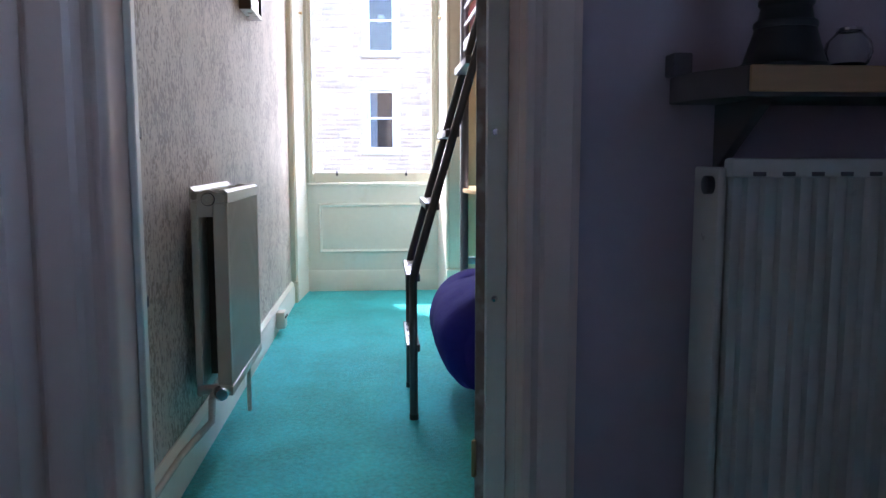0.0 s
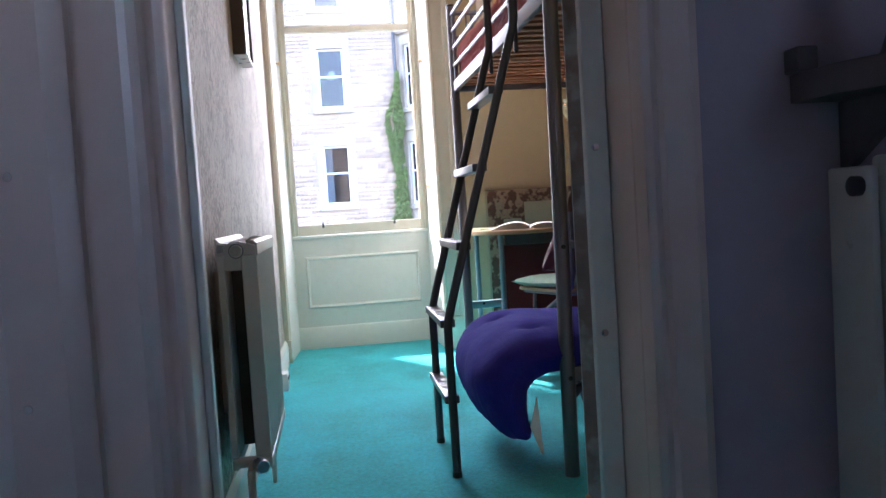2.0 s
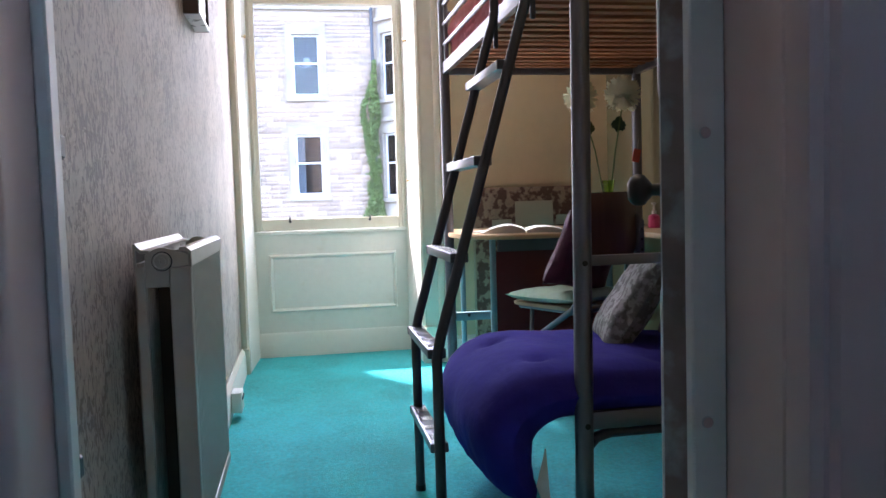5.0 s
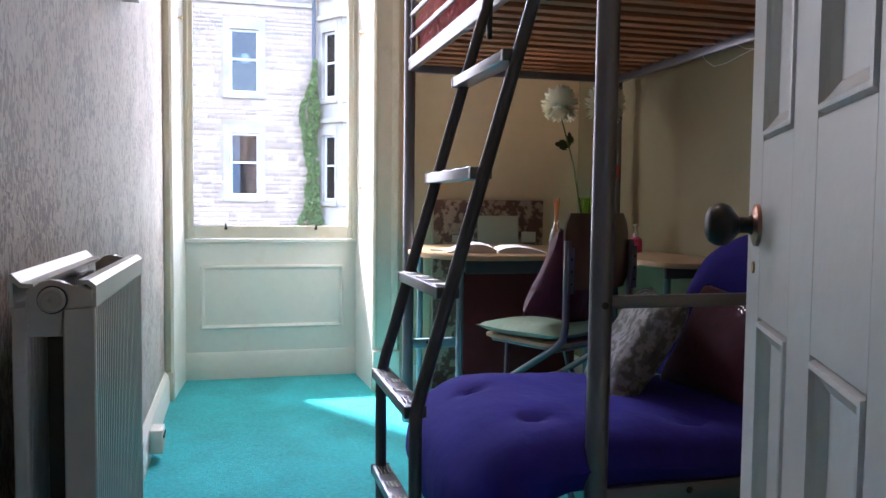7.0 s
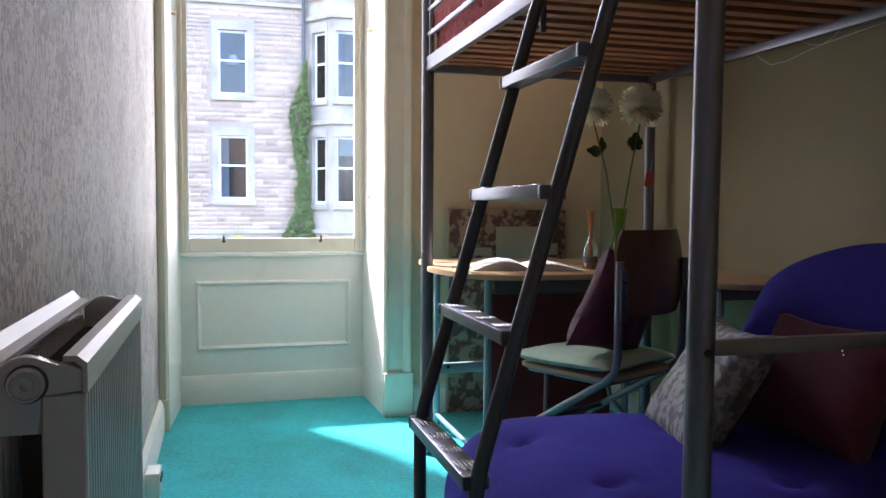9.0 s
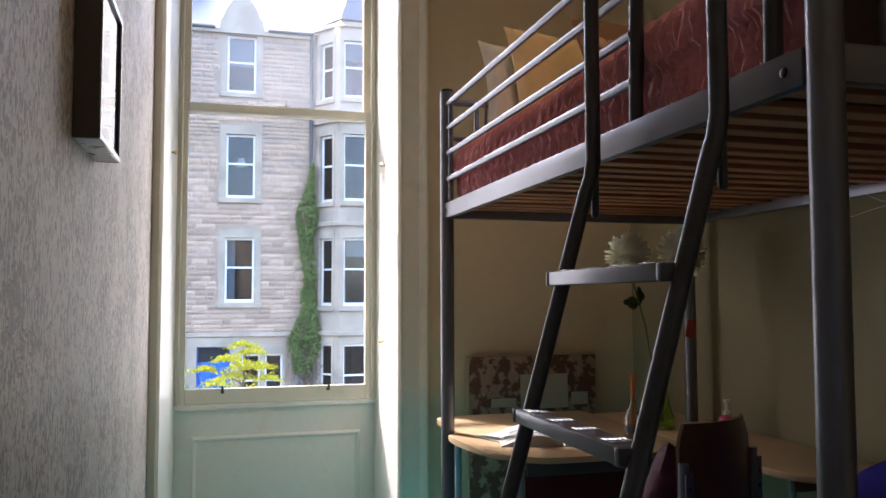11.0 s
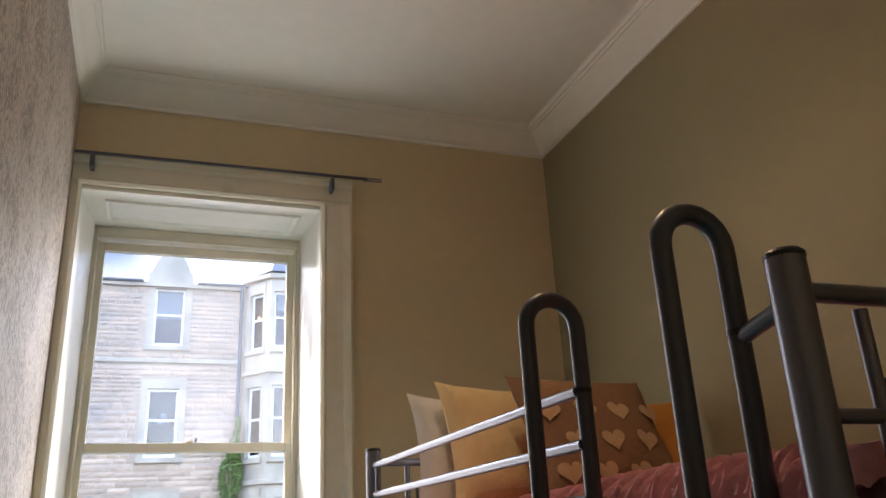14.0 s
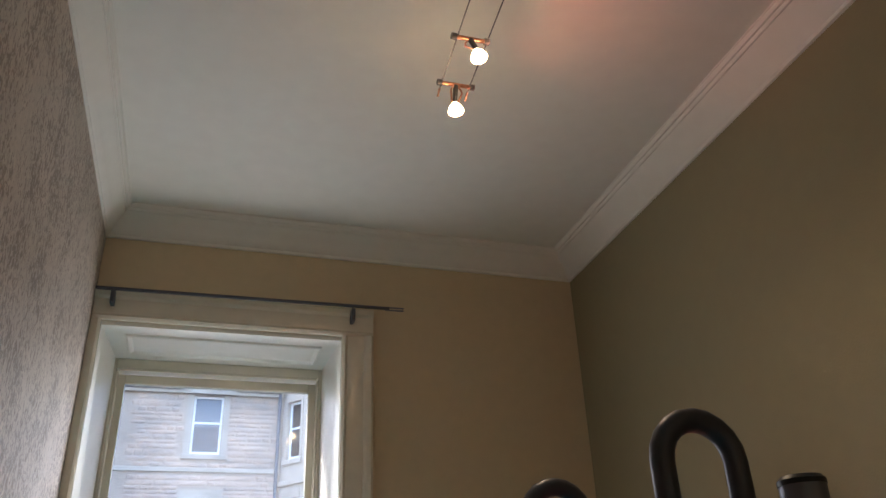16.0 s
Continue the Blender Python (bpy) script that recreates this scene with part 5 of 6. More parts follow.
def magazine():
    """An open magazine: two fans of pages that arch from the spine."""
    m = thing("magazine", (0.95, 4.96, DZ), "open glossy magazine lying on the desk", "magazine")
    mm = Matrix.Translation((0.86, 4.99, DZ + 0.001)) @ Matrix.Rotation(radians(-14), 4, "Z")
    for s in (-1, 1):
        bm = bmesh.new()
        n = 14
        hi = [[bm.verts.new((s * (0.004 + 0.225 * i / n), y, 0.004 + (0.042 if s < 0 else 0.030) * math.sin(math.pi * min(1, i / n * 1.02 + 0.04)) ** 0.7 * (1 - 0.45 * i / n))) for i in range(n + 1)] for y in (-0.145, 0.145)]
        lo = [[bm.verts.new((s * (0.004 + 0.225 * i / n), y, 0.0)) for i in range(n + 1)] for y in (-0.145, 0.145)]
        for i in range(n):
            bm.faces.new((hi[0][i], hi[0][i + 1], hi[1][i + 1], hi[1][i]))
            bm.faces.new((lo[0][i], lo[0][i + 1], lo[1][i + 1], lo[1][i]))
            for k in (0, 1):
                bm.faces.new((hi[k][i], hi[k][i + 1], lo[k][i + 1], lo[k][i]))
        for i in (0, n):
            bm.faces.new((hi[0][i], hi[1][i], lo[1][i], lo[0][i]))
        page = part("page_block", turned(bm, mm), PAPER, m)
        for r in range(7):
            for c in range(2):
                y0 = 0.11 - r * 0.034
                x0, x1 = 0.035 + c * 0.095, 0.035 + c * 0.095 + (0.08 if (r + c) % 3 else 0.055)
                th = 0.022 if (r * 2 + c + (s > 0)) % 5 == 0 else 0.008
                tb = bmesh.new()
                va = []
                for q in range(5):
                    i = (x0 + (x1 - x0) * q / 4 - 0.004) / 0.225
                    z = 0.0055 + (0.042 if s < 0 else 0.030) * math.sin(math.pi * min(1, i * 1.02 + 0.04)) ** 0.7 * (1 - 0.45 * i)
                    va.append([tb.verts.new((s * (x0 + (x1 - x0) * q / 4), y0 + dy, z)) for dy in (0, -th)])
                for a, b in zip(va, va[1:]):
                    tb.faces.new((a[0], b[0], b[1], a[1]))
                part("printed_bar", turned(tb, mm), INK, page)
    return m


magazine()
solid("magazine", turned(bx(-0.14, 0.14, -0.1, 0.1, 0, 0.006, 0.002), Matrix.Translation((0.74, 5.08, DZ + 0.0005)) @ Matrix.Rotation(radians(20), 4, "Z")), PAPER, "closed pale magazine lying flat on the desk", "magazine")
VX, VY = 1.378, 5.11
vase = thing("flower_vase", (VX, VY, DZ), "lime glass vase with two ivory silk chrysanthemums", "vase")
part("glass_body", lathe([(0.0, 0.0), (0.050, 0.0), (0.054, 0.012), (0.046, 0.05), (0.031, 0.10), (0.024, 0.15), (0.026, 0.20), (0.036, 0.262), (0.033, 0.262), (0.023, 0.20), (0.021, 0.15), (0.028, 0.10), (0.042, 0.05), (0.048, 0.016), (0.0, 0.010)], (VX, VY, DZ), 30), VASEGLASS, vase)


def bloom(c, r, seed):
    rnd = random.Random(seed)
    verts, faces = [], []
    for ring in range(11):
        pol = radians(6 + ring * 13.5)
        for q in range(max(6, int(46 * math.sin(pol)))):
            a = 2 * math.pi * (q + rnd.random() * 0.7) / max(6, int(46 * math.sin(pol))) + ring
            po = pol + rnd.uniform(-0.14, 0.14)
            d = Vector((math.sin(po) * math.cos(a), math.sin(po) * math.sin(a), math.cos(po)))
            side = d.cross(Vector((0.1, 0.2, 1))).normalized()
            ln = r * (0.88 + 0.25 * rnd.random())
            w = r * 0.105
            b0 = len(verts)
            curl = Vector((0, 0, 1)) * r * 0.10
            for t, ww, cz in ((0.25, 0.5, 0), (0.65, 1.0, 0.25), (0.9, 0.95, 0.9), (1.0, 0.35, 1.6)):
                p = d * ln * t + curl * cz * (0.6 if pol < 1.6 else -0.2)
                verts += [c + p - side * w * ww, c + p + side * w * ww]
            faces += [(b0 + 2 * i, b0 + 2 * i + 1, b0 + 2 * i + 3, b0 + 2 * i + 2) for i in range(3)]
    bm = bmesh.new()
    vs = [bm.verts.new(v) for v in verts]
    for f in faces:
        bm.faces.new([vs[i] for i in f])
    bmesh.ops.create_icosphere(bm, subdivisions=2, radius=r * 0.55, matrix=Matrix.Translation(c))
    return bm


def silk_leaf(c, d, size, slim=1.0):
    bm = bmesh.new()
    d = Vector(d).normalized()
    s = d.cross(Vector((0.3, -1, 0.2))).normalized()
    out = [(0, 0.05), (0.25, 0.35), (0.2, 0.5), (0.5, 0.62), (0.4, 0.7), (0.72, 0.5), (0.7, 0.36), (0.92, 0.25), (1.0, 0.0)]
    pts = [(u, w) for u, w in out] + [(u, -w) for u, w in out[-2::-1]]
    nrm = d.cross(s)
    c = Vector(c)
    mid = bm.verts.new(c + d * size * 0.45 + nrm * size * 0.05)
    vs = [bm.verts.new(c + d * size * u + s * size * w * slim - nrm * size * 0.12 * abs(w)) for u, w in pts]
    for i in range(len(vs)):
        bm.faces.new((mid, vs[i], vs[(i + 1) % len(vs)]))
    return bm


for tip, r, leaf, ld, seed in (((1.208, 5.06, 1.567), 0.088, (1.27, 5.08, 1.375), (-0.9, -0.1, 0.1), 1), ((1.430, 5.02, 1.578), 0.094, (1.405, 5.05, 1.385), (0.1, -0.2, 1), 2)):
    t = Vector(tip)
    b0 = Vector((VX, VY, DZ + 0.03))
    mid = (b0 + t) / 2 + Vector((0.0, 0, 0.06))
    fl = part("flower", bloom(t, r, seed), PETAL, vase, "ivory silk flower head")
    part("stem", sweep([tuple(b0), tuple(b0.lerp(mid, 0.5) + Vector((-0.004, 0, 0.02))), tuple(mid), tuple(t - Vector((0, 0, r * 0.4)))], 0.0042, 8), STALK, fl)
    slim = 0.5 if seed == 1 else 0.9
    leafy = LEAFOLIVE if seed == 1 else LEAFDARK
    part("leaf", silk_leaf(leaf, ld, 0.085, slim), leafy, fl)
    part("leaf", silk_leaf(leaf, (ld[0] * 0.3 + 0.3, 0.2, 0.9), 0.075, slim), leafy, fl)
dif = thing("reed_diffuser", (1.135, 4.91, DZ), "small glass reed diffuser with orange reeds", "diffuser")
part("bottle", lathe([(0.0, 0.0), (0.030, 0.0), (0.032, 0.006), (0.032, 0.085), (0.026, 0.105), (0.013, 0.122), (0.012, 0.150), (0.010, 0.150), (0.010, 0.122), (0.023, 0.103), (0.029, 0.085), (0.029, 0.010), (0.0, 0.006)], (1.135, 4.91, DZ), 24), CLEAR, dif)
part("oil", lathe([(0.0, 0.007), (0.0285, 0.007), (0.0285, 0.03), (0.0, 0.03)], (1.135, 4.91, DZ), 20), AMBER, dif)
part("label_band", lathe([(0.0325, 0.028), (0.0330, 0.028), (0.0330, 0.056), (0.0325, 0.056)], (1.135, 4.91, DZ), 24), DARKWOOD, dif)
for i in range(6):
    a = i * 1.05
    part("reed", sweep([(1.135 - 0.014 * math.cos(a), 4.91 - 0.014 * math.sin(a), DZ + 0.012), (1.135 + 0.014 * math.cos(a), 4.91 + 0.012 * math.sin(a), DZ + 0.250 + 0.01 * math.sin(i * 3))], 0.0036, 6), REED, dif)
pk = thing("pink_bottle", (1.56, 4.93, DZ - 0.002), "small bottle of pink liquid with a white pump", "bottle")
part("body", lathe([(0.0, 0.0), (0.030, 0.0), (0.032, 0.008), (0.032, 0.055), (0.028, 0.066), (0.013, 0.074), (0.0, 0.075)], (1.56, 4.93, DZ - 0.002), 22), PINK, pk)
part("pump", lathe([(0.0, 0.0755), (0.013, 0.0755), (0.013, 0.09), (0.006, 0.094), (0.006, 0.125), (0.013, 0.127), (0.013, 0.135), (0.0, 0.136)], (1.56, 4.93, DZ - 0.002), 16), PWHITE, pk)
tag = thing("hanging_tag", (1.595, 5.225, 1.25), "small red card tag tied to the bed post", "tag")
part("card", turned(bx(-0.022, 0.022, -0.0015, 0.0015, -0.075, 0, 0.001), Matrix.Translation((1.606, 5.232, 1.30)) @ Matrix.Rotation(radians(12), 4, "Y")), REDTAG, tag)
part("string", sweep([(1.606, 5.233, 1.298), (1.61, 5.236, 1.33), (1.615, 5.2365, 1.36)], 0.0015, 6), PAPER, tag)

# ---- the street outside ----
GZ = -2.95
solid("ground", bx(-60, 60, 6.9, 90, GZ - 0.2, GZ), ASPHALT, "grey asphalt street", "street", kind="structure", smooth=False)
solid("pavement", bx(-60, 60, 23.5, 27.9, GZ, GZ + 0.13, 0.02), DRESSED, "grey paved footway before the tenement", "pavement", kind="structure", smooth=False)
FY = 28.0
house = thing("tenement_building", (0.5, FY + 3, GZ), "four-storey sandstone tenement with slate roof and bay", "building")
COLUMN = ((1.30, 3.35), (4.62, 6.67), (8.02, 9.88))
HOLES = [(-0.46, 0.44, a, b) for a, b in COLUMN] + [(-1.27, -0.26, GZ, -0.08), (0.10, 0.66, -2.15, -0.33), (0.80, 1.36, -2.15, -0.33)]
wall = part("wall", holed(-16, 2.35, GZ, 10.05, FY, FY + 0.45, HOLES), MORTAR, house, "coursed sandstone wall", smooth=False)
holed_right = part("wall", holed(5.9, 18, GZ, 10.05, FY, FY + 0.45, []), MORTAR, house, smooth=False)
part("back_wall", bx(-16, 18, FY + 6.5, FY + 6.8, GZ, 10.05), MORTAR, house, smooth=False)
for z, h, d in ((0.22, 0.13, 0.07), (7.46, 0.14, 0.07), (9.90, 0.16, 0.13)):
    part("string_course", bx(-16, 2.30, FY - d, FY - 0.001, z, z + h, 0.02), DRESSED, house)


def outer_window(x0, x1, z0, z1, y, parent, m=None, blind=0.0, strip=0.0, lamp=False, margin=0.20):
    """A sash window with stone margins, frames and panes in an opening of a facade at y."""
    m = m or Matrix.Identity(4)

    def p(name, bm, material, par, label=""):
        return part(name, turned(bm, m), material, par, label)
    w = p("window", holed(x0 - margin, x1 + margin, z0 - 0.16, z1 + 0.28, y - 0.022, y - 0.001, [(x0, x1, z0, z1)]), DRESSED, parent, "sash window in dressed stone margins")
    p("sill", bx(x0 - margin - 0.03, x1 + margin + 0.03, y - 0.09, y - 0.023, z0 - 0.17, z0 - 0.02, 0.015), DRESSED, w)
    zm = z0 + 0.54 * (z1 - z0)
    p("frame", holed(x0, x1, z0, z1, y + 0.12, y + 0.17, [(x0 + 0.065, x1 - 0.065, z0 + 0.10, zm - 0.03), (x0 + 0.065, x1 - 0.065, zm + 0.03, z1 - 0.07)]), SASHWHITE, w)
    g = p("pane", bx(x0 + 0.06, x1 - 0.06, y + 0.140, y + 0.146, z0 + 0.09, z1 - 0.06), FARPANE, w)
    g.visible_shadow = False
    # flat dark sheet; its colour stands for the shade inside
    p("room", bx(x0 - 0.3, x1 + 0.3, y + 1.15, y + 1.2, z0 - 0.5, z1 + 0.4), GLOOM, w)
    if blind:
        p("blind", bx(x0 + 0.07, x1 - 0.07, y + 0.22, y + 0.23, z1 - blind, z1 - 0.05), BLIND, w)
    if strip:
        p("curtain", bx(x0 + 0.07, x0 + 0.07 + strip, y + 0.22, y + 0.25, z0 + 0.06, z1 - 0.06), BLIND, w)
    if lamp:
        cx = (x0 + x1) / 2 + 0.02
        p("lampshade", lathe([(0.0, 0.0), (0.19, 0.0), (0.10, 0.28), (0.0, 0.28)], (cx, y + 0.5, z1 - 0.98), 18), PWHITE, w)
        p("lamp_flex", sweep([(cx, y + 0.5, z1 - 0.7), (cx, y + 0.5, z1 + 0.2)], 0.012, 6), PIPE, w)
        # dark strip, the same painted shade low in the window
        p("gloom_strip", bx(x0 + 0.1, x1 - 0.1, y + 0.4, y + 0.42, z0 + 0.05, z0 + 0.5), GLOOM, w)
    return w


outer_window(-0.46, 0.44, *COLUMN[0], FY, house, strip=0.24)
outer_window(-0.46, 0.44, *COLUMN[1], FY, house, lamp=True)
outer_window(-0.46, 0.44, *COLUMN[2], FY, house, blind=0.95)
outer_window(0.10, 0.66, -2.15, -0.33, FY, house, margin=0.07)
outer_window(0.80, 1.36, -2.15, -0.33, FY, house, margin=0.07)
bd = part("front_door", bx(-1.27, -0.26, FY + 0.20, FY + 0.25, GZ, -0.62, 0.006), BLUEDOOR, house, "bright blue panelled front door")
for x0, x1 in ((-1.17, -0.80), (-0.71, -0.34)):
    for z0, z1 in ((-1.72, -0.84), (-2.7, -1.92)):
        part("door_panel", moulding(x0, x1, z0, z1, FY + 0.20, 0.05, 0.02), BLUEDOOR, bd)
part("transom", holed(-1.27, -0.26, -0.615, -0.08, FY + 0.20, FY + 0.25, [(-1.23, -0.30, -0.57, -0.12)]), BLUEDOOR, bd)
# fanlight as a dark sheet, the shade behind it painted in
part("fanlight", bx(-1.24, -0.29, FY + 0.22, FY + 0.226, -0.58, -0.11), GLOOM, bd)
part("door_surround", holed(-1.55, 0.02, GZ, 0.20, FY - 0.03, FY - 0.001, [(-1.27, -0.26, GZ, -0.08)]), DRESSED, house, "dressed stone door surround")

# bay with canted sides and a conical roof
P = [(2.33, FY + 0.05), (3.03, 27.12), (5.15, 27.12), (5.90, FY + 0.05)]
LEV = ((-2.15, -0.03), (1.18, 3.34), (4.52, 6.68), (7.87, 9.72))
bay = part("bay", bx(2.6, 5.6, 27.9, 27.95, GZ, GZ + 0.2), DRESSED, house, "canted stone bay")
for i, (w0, w1) in enumerate(((0.24, 0.84), (0.12, 0.97), (0.32, 0.92))):
    a, b = Vector(P[i]), Vector(P[i + 1])
    ln = (b - a).length
    m = Matrix.Translation((a.x, a.y, 0)) @ Matrix.Rotation(math.atan2(b.y - a.y, b.x - a.x), 4, "Z")
    wins = [(w0, w1)] + ([(1.10, 1.95)] if i == 1 else [])
    part("bay_wall", turned(holed(0, ln, GZ, 10.35, 0.0, 0.3, [(u, v, z0, z1) for u, v in wins for z0, z1 in LEV]), m), DRESSED, house, "dressed stone bay wall", smooth=False)
    for u, v in wins:
        for k, (z0, z1) in enumerate(LEV):
            outer_window(u, v, z0, z1, 0.0, house, m, margin=0.10, blind=0.6 if (k == 1 and i == 1) or k == 3 else 0.0, strip=0.2 if k == 2 and i == 0 else 0.0)
    for z in (0.24, 3.72, 7.06, 10.15):
        part("bay_course", turned(bx(-0.05, ln + 0.05, -0.10, -0.037, z, z + 0.15, 0.02), m), DRESSED, house)
cone = bmesh.new()
tip = cone.verts.new((4.12, 28.1, 13.6))
foot = [cone.verts.new((x, y, 10.36)) for x, y in ((2.2, 28.3), (3.0, 26.95), (5.25, 26.95), (6.05, 28.3), (5.2, 29.6), (3.0, 29.6))]
for i in range(6):
    cone.faces.new((foot[i], foot[(i + 1) % 6], tip))
cone.faces.new(foot[::-1])
part("turret_roof", cone, SLATE, house, "slate conical roof", smooth=False)
part("roof", prism([(FY - 0.10, 10.06), (31.0, 12.4), (34.5, 10.06)], -16, 18, "x"), SLATE, house, "grey slate roof", smooth=False)
part("gutter", sweep([(-16, FY - 0.16, 10.06), (-0.85, FY - 0.16, 10.06)], 0.06, 8), PIPE, house)
part("gutter", sweep([(0.80, FY - 0.16, 10.06), (2.25, FY - 0.16, 10.06)], 0.06, 8), PIPE, house)
gab = part("gable", prism([(-0.70, 9.9), (-0.70, 10.30), (-0.58, 10.42), (-0.50, 10.70), (-0.02, 11.42), (0.46, 10.70), (0.54, 10.42), (0.66, 10.30), (0.66, 9.9)], FY - 0.165, FY + 0.4, "y"), DRESSED, house, "small stone gable with finial")
part("finial", lathe([(0, 0), (0.10, 0), (0.05, 0.12), (0.045, 0.28), (0.09, 0.34), (0.06, 0.42), (0.02, 0.56), (0, 0.58)], (-0.02, FY + 0.05, 11.36), 12), DRESSED, gab)
part("chimney", bx(-4.2, -1.29, 30.2, 31.2, 10.6, 13.4, 0.03), DRESSED, house, "broad stone chimney stack")
for i in range(5):
    part("chimney_pot", lathe([(0.14, 0), (0.11, 0.1), (0.10, 0.55), (0.13, 0.6), (0.0, 0.6)], (-3.9 + i * 0.58, 30.7, 13.4), 12), STONE, house)
part("rain_pipe", sweep([(2.20, FY - 0.10, 10.1), (2.20, FY - 0.10, GZ + 0.13)], 0.055, 10), PIPE, house, "black cast iron rain pipe")


def leaves(points, size, seed, name):
    """Many small bent leaves at the points."""
    rnd = np.random.RandomState(seed)
    n = len(points)
    c = np.array(points)
    a, b = rnd.normal(size=(n, 3)), rnd.normal(size=(n, 3))
    a /= np.linalg.norm(a, axis=1)[:, None]
    b = np.cross(a, b)
    b /= np.linalg.norm(b, axis=1)[:, None]
    up = np.cross(a, b)
    s = (size * (0.6 + 0.8 * rnd.rand(n)))[:, None]
    v = np.stack([c - a * s, c - b * s * 0.55 + up * s * 0.18, c + a * s, c + b * s * 0.55 + up * s * 0.18], 1).reshape(-1, 3)
    me = bpy.data.meshes.new(name)
    f = []
    for i in range(n):
        f += [(4 * i, 4 * i + 1, 4 * i + 2), (4 * i, 4 * i + 2, 4 * i + 3)]
    me.from_pydata(v.tolist(), [], f)
    return me


def leaf_part(name, points, size, seed, material, parent, label=""):
    me = leaves([tuple(Vector(p) - WORLD[parent.name].translation) for p in points], size, seed, name)
    me.materials.append(material)
    ob = new(name, me)
    ob.parent = parent
    return tagged(ob, label)


rnd = random.Random(5)
ivy = thing("climbing_ivy", (2.2, 27.8, GZ + 0.13), "green ivy climbing the rain pipe of the tenement", "ivy")
pts, dry = [], []
for i in range(11000):
    z = rnd.uniform(-0.95, 5.75)
    half = 0.16 + 0.20 * (0.5 + 0.5 * noise.noise(Vector((z * 1.1, 1.7, 0)))) + 0.30 * math.exp(-((z - 0.1) / 0.7) ** 2) + 0.12 * math.exp(-((z - 4.1) / 0.5) ** 2)
    half *= max(0.22, min(1.0, (5.8 - z) / 1.2))
    cx = 2.14 + 0.10 * math.sin(z * 1.3) - (0.10 if z < 2 else 0)
    u = rnd.uniform(-1, 1) * (1 - 0.35 * rnd.random())
    if noise.noise(Vector((u * 2.2, z * 3.0, 4))) < -0.30:
        continue
    pts.append((cx + u * half, FY - 0.14 - rnd.random() * 0.34 * (1 - 0.6 * u * u), z))
for i in range(900):
    z = rnd.uniform(-2.6, -0.1)
    dry.append((2.05 + rnd.gauss(0, 0.22), FY - 0.1 - rnd.random() * 0.2, z))
leaf_part("leaves", pts, 0.055, 3, IVY, ivy)
leaf_part("withered_leaves", dry, 0.05, 4, IVYDRY, ivy, "withered brown lower growth")
for k in range(4):
    part("stem", sweep([(2.05 + 0.08 * k, FY - 0.09, GZ + 0.13), (2.0 + 0.1 * k, FY - 0.09, 0), (2.12 + 0.04 * k, FY - 0.09, 2.5), (2.14, FY - 0.09, 5.0)], 0.018, 6), BARK, ivy)

tree = thing("golden_tree", (0.1, 24.0, GZ + 0.13), "small street tree with bright yellow-green foliage", "tree")
part("trunk", sweep([(0.12, 24.0, GZ + 0.13), (0.10, 24.0, -1.8), (0.06, 24.02, -0.9), (0.14, 24.0, 0.15)], [0.06, 0.045, 0.03, 0.012], 8), BARK, tree)
crown, limbs = [], bmesh.new()
SPRAYS = ((-0.95, -0.42, 0.16), (-0.60, -0.75, 0.20), (-0.36, -0.12, 0.20), (0.05, 0.22, 0.18), (0.32, 0.05, 0.20), (0.45, -0.32, 0.22), (0.10, -0.28, 0.24), (-0.15, -0.60, 0.26), (0.35, -0.95, 0.24), (0.72, -0.70, 0.16), (-0.35, -1.10, 0.28), (0.15, -1.30, 0.3), (-0.70, -1.35, 0.22), (0.6, -1.4, 0.24))
for sx, sz, sr in SPRAYS:
    y = 24.0 + rnd.uniform(-0.45, 0.45)
    sweep([(0.09, 24.0, sz - 0.45), ((sx + 0.09) / 2, (24 + y) / 2, sz - 0.16), (sx, y, sz)], [0.018, 0.012, 0.005], 6, into=limbs)
    for i in range(330):
        dx = rnd.gauss(0, sr * 1.05)
        crown.append((sx + dx, y + rnd.gauss(0, sr * 0.9), sz + rnd.gauss(0, sr * 0.20) - 0.25 * abs(dx)))
part("limbs", limbs, BARK, tree)
leaf_part("crown", crown, 0.042, 6, GOLDLEAF, tree, "clumps of yellow-green leaves")
bush = thing("green_shrub", (-1.75, 26.0, GZ + 0.13), "round green shrub before the blue door", "shrub")
part("stem", sweep([(-1.75, 26, GZ + 0.13), (-1.72, 26, -1.9)], 0.03, 6), BARK, bush)
leaf_part("foliage", [(-1.78 + rnd.gauss(0, 0.26), 26 + rnd.gauss(0, 0.26), -1.55 + rnd.gauss(0, 0.30)) for i in range(900)], 0.05, 7, SHRUB, bush)

# a leaning blue-grey trellis and grasses along the foot of the wall
trellis = thing("garden_trellis", (1.84, 27.8, GZ + 0.13), "weathered blue-grey wooden trellis leaning on the tenement", "trellis")
LEAN = Matrix.Translation((1.60, 27.62, GZ + 0.13)) @ Matrix.Rotation(radians(-8), 4, "X") @ Matrix.Rotation(radians(5), 4, "Y")
for x in (0.0, 0.20, 0.40):
    part("upright", turned(bx(x, x + 0.05, 0, 0.03, 0, 1.95, 0.004), LEAN), TRELLIS, trellis)
for q in range(5):
    part("crossbar", turned(bx(-0.02, 0.47, -0.025, -0.001, 0.25 + q * 0.40, 0.30 + q * 0.40, 0.004), LEAN), TRELLIS, trellis)
grass = thing("border_grasses", (1.5, 26.6, GZ + 0.13), "pale green grasses and low plants along the house wall", "plants", kind="stuff")
tufts = []
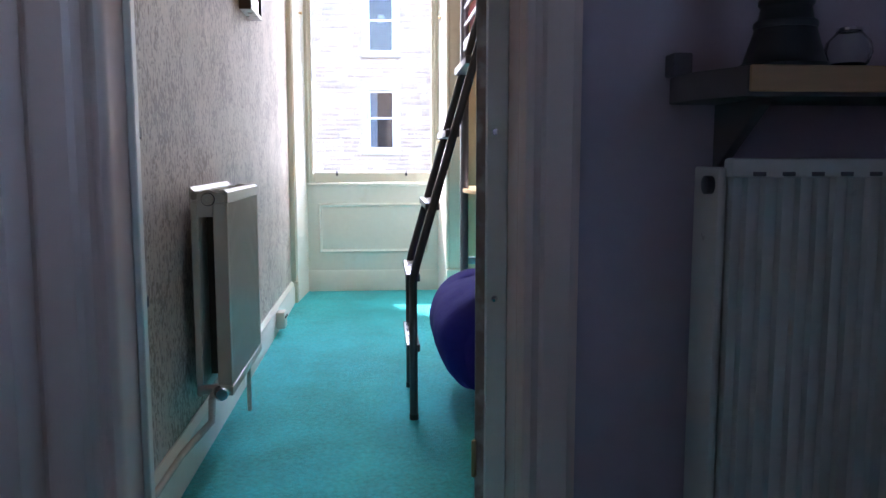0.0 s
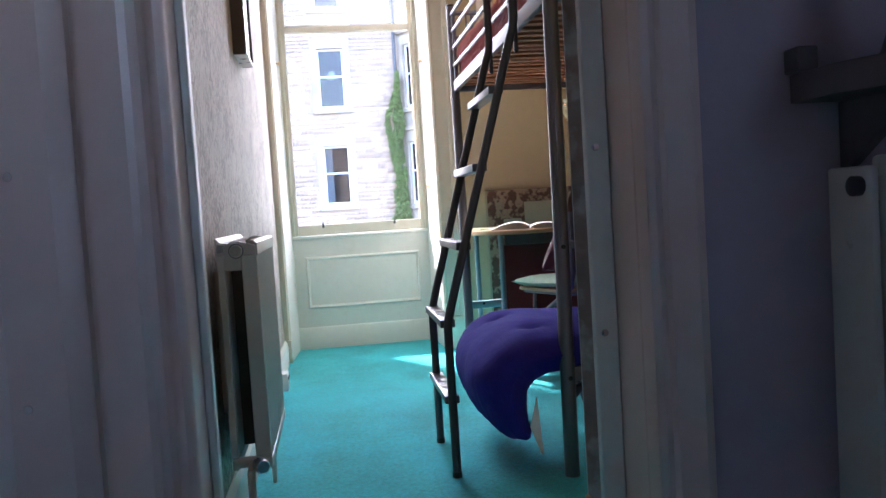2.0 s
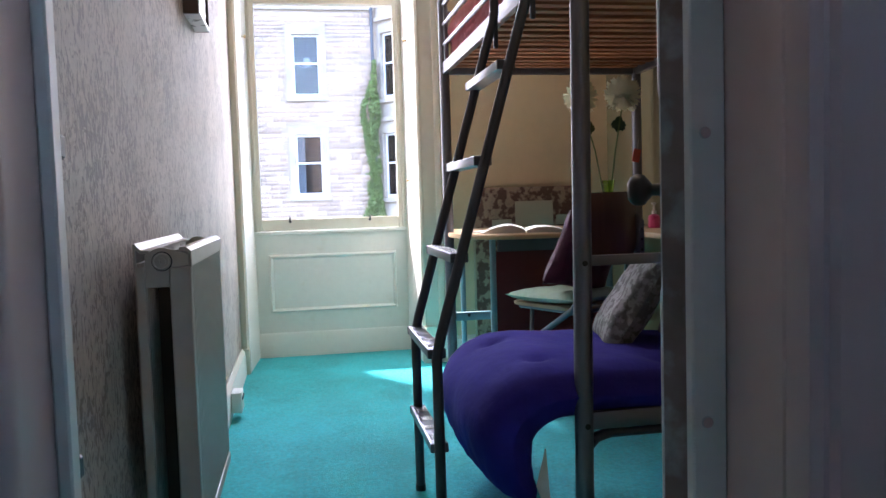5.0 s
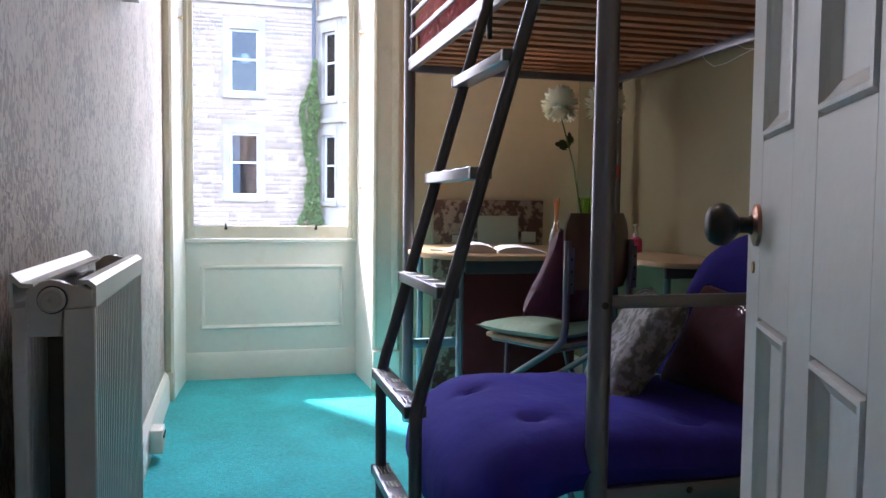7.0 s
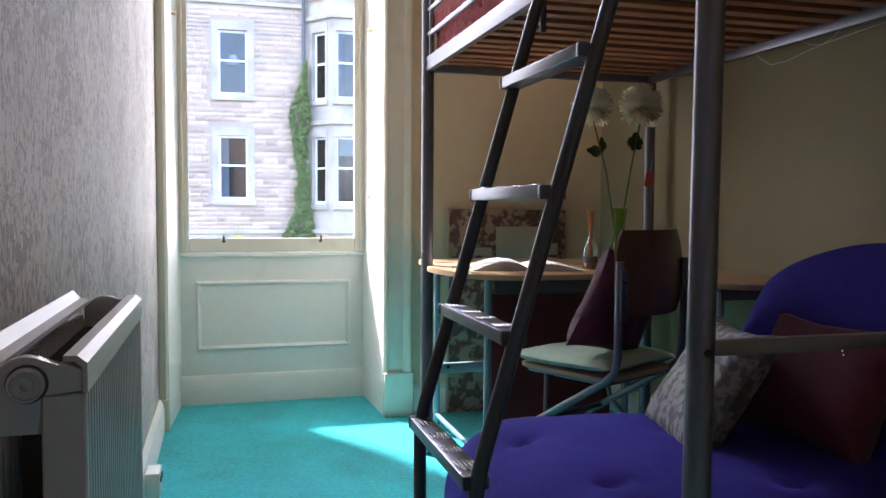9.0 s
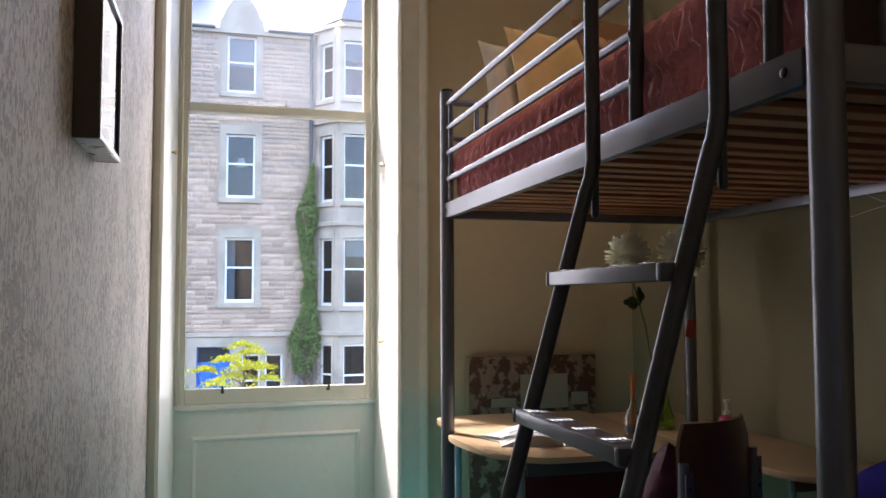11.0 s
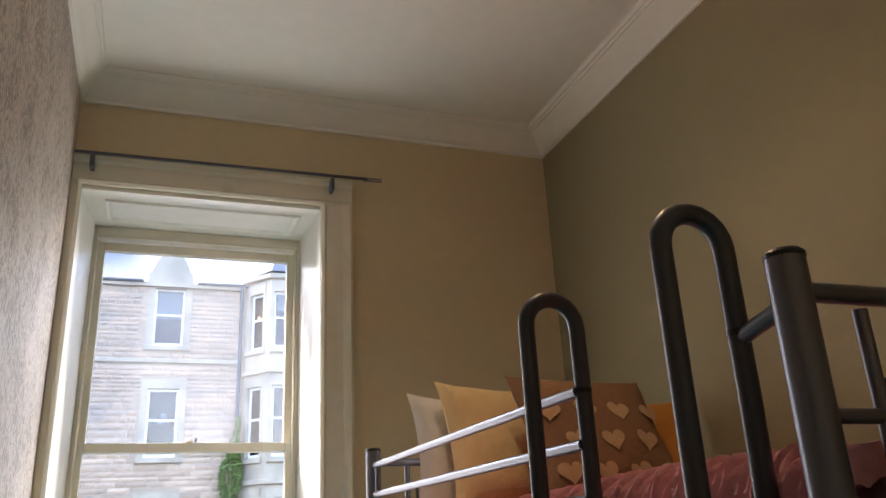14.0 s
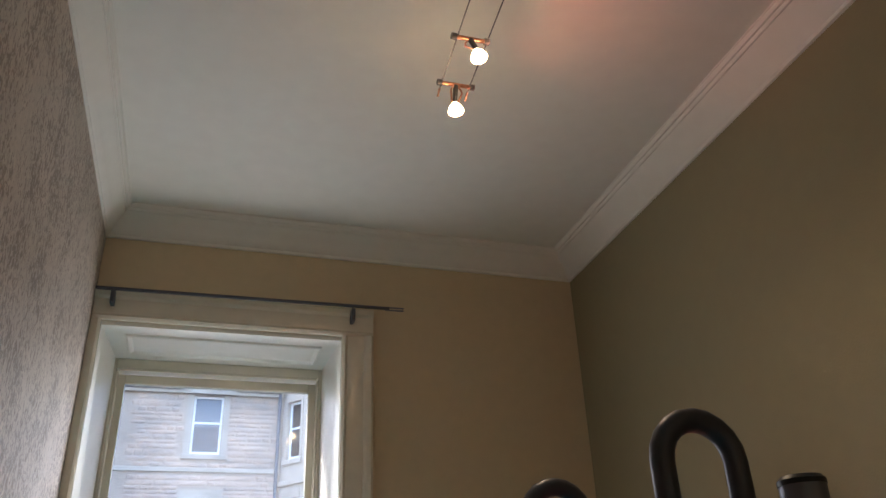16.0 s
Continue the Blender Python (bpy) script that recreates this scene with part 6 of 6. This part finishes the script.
for i in range(5200):
    x = rnd.uniform(-2.6, 4.6)
    top = 0.62 + 0.30 * noise.noise(Vector((x * 1.4, 2.0, 0))) + 0.14 * noise.noise(Vector((x * 5.0, 8.0, 0)))
    tufts.append((x, 26.6 + rnd.gauss(0, 0.22), GZ + 0.15 + max(0.1, top) * (1 - rnd.random() ** 2)))
leaf_part("blades", tufts, 0.040, 11, GRASS, grass)

# rock-faced stones of the tenement's wall, in uneven courses
WIDTHS, HEIGHTS = (0.26, 0.36, 0.48, 0.60, 0.74, 0.92), (0.125, 0.165, 0.215)
STONES = {}
for k, w in enumerate(WIDTHS):
    for q, h in enumerate(HEIGHTS):
        bm = bmesh.new()
        nx, grid = 5, []
        for a in range(4):
            row = []
            for b in range(nx + 1):
                u, v = b / nx, a / 3
                rim = min(1.0, 4.5 * min(u, 1 - u) * w / h, 3.0 * min(v, 1 - v))
                wob = noise.noise(Vector((u * w * 5 + k * 3.1, v * h * 9 + q * 5.7, 1.3)))
                ex = 0.010 * noise.noise(Vector((u * 9, v * 9, k + q * 7.0)))
                row.append(bm.verts.new((0.006 + u * (w - 0.012) + (0 if 0 < b < nx else ex), 0.0 if rim < 0.01 else -0.010 - 0.015 * rim * (0.8 + wob), 0.005 + v * (h - 0.010) + ex)))
            grid.append(row)
        for a in range(3):
            for b in range(nx):
                bm.faces.new((grid[a][b], grid[a][b + 1], grid[a + 1][b + 1], grid[a + 1][b]))
        STONES[w, h] = finish(bm, "stone", STONE, False)
org = WORLD[wall.name].translation
MARGINS = [(h[0] - 0.20, h[1] + 0.20, h[2] - 0.17, h[3] + 0.28) for h in HOLES[:3]] + [(-9, 9, 7.44, 7.62)]
count, z, upper = 0, 0.355, bmesh.new()
while z < 9.7:
    h = HEIGHTS[rnd.choice((0, 1, 1, 2))]
    if z < 7.44 < z + h:
        z = 7.605
    x = -2.05 + rnd.uniform(-0.3, 0)
    while x < 2.2:
        fits = [w for w in WIDTHS if x + w <= 2.24 and not [g for g in MARGINS if x < g[1] - 0.01 and x + w > g[0] + 0.01 and z < g[3] - 0.02 and z + h > g[2] + 0.02]]
        if not fits:
            ahead = [g[1] for g in MARGINS if g[0] < x + 0.31 and g[1] > x and z < g[3] - 0.02 and z + h > g[2] + 0.02]
            x = max(ahead) if ahead else 9
            continue
        w = rnd.choice(fits)
        at = Vector((x, FY - 0.002, z)) - org
        if z < 5.3 and count < 300:
            ob = new("stone", STONES[w, h])
            ob.parent = wall
            ob.location = at
            count += 1
        else:
            first = len(upper.verts)
            upper.from_mesh(STONES[w, h])
            upper.verts.ensure_lookup_table()
            for v in upper.verts[first:]:
                v.co += at
        x += w
    z += h
high = new("upper_stonework", finish(upper, "upper_stonework", STONE, False))
high.parent = wall
tagged(high, "weathered sandstone courses of the upper storeys", kind="stuff")
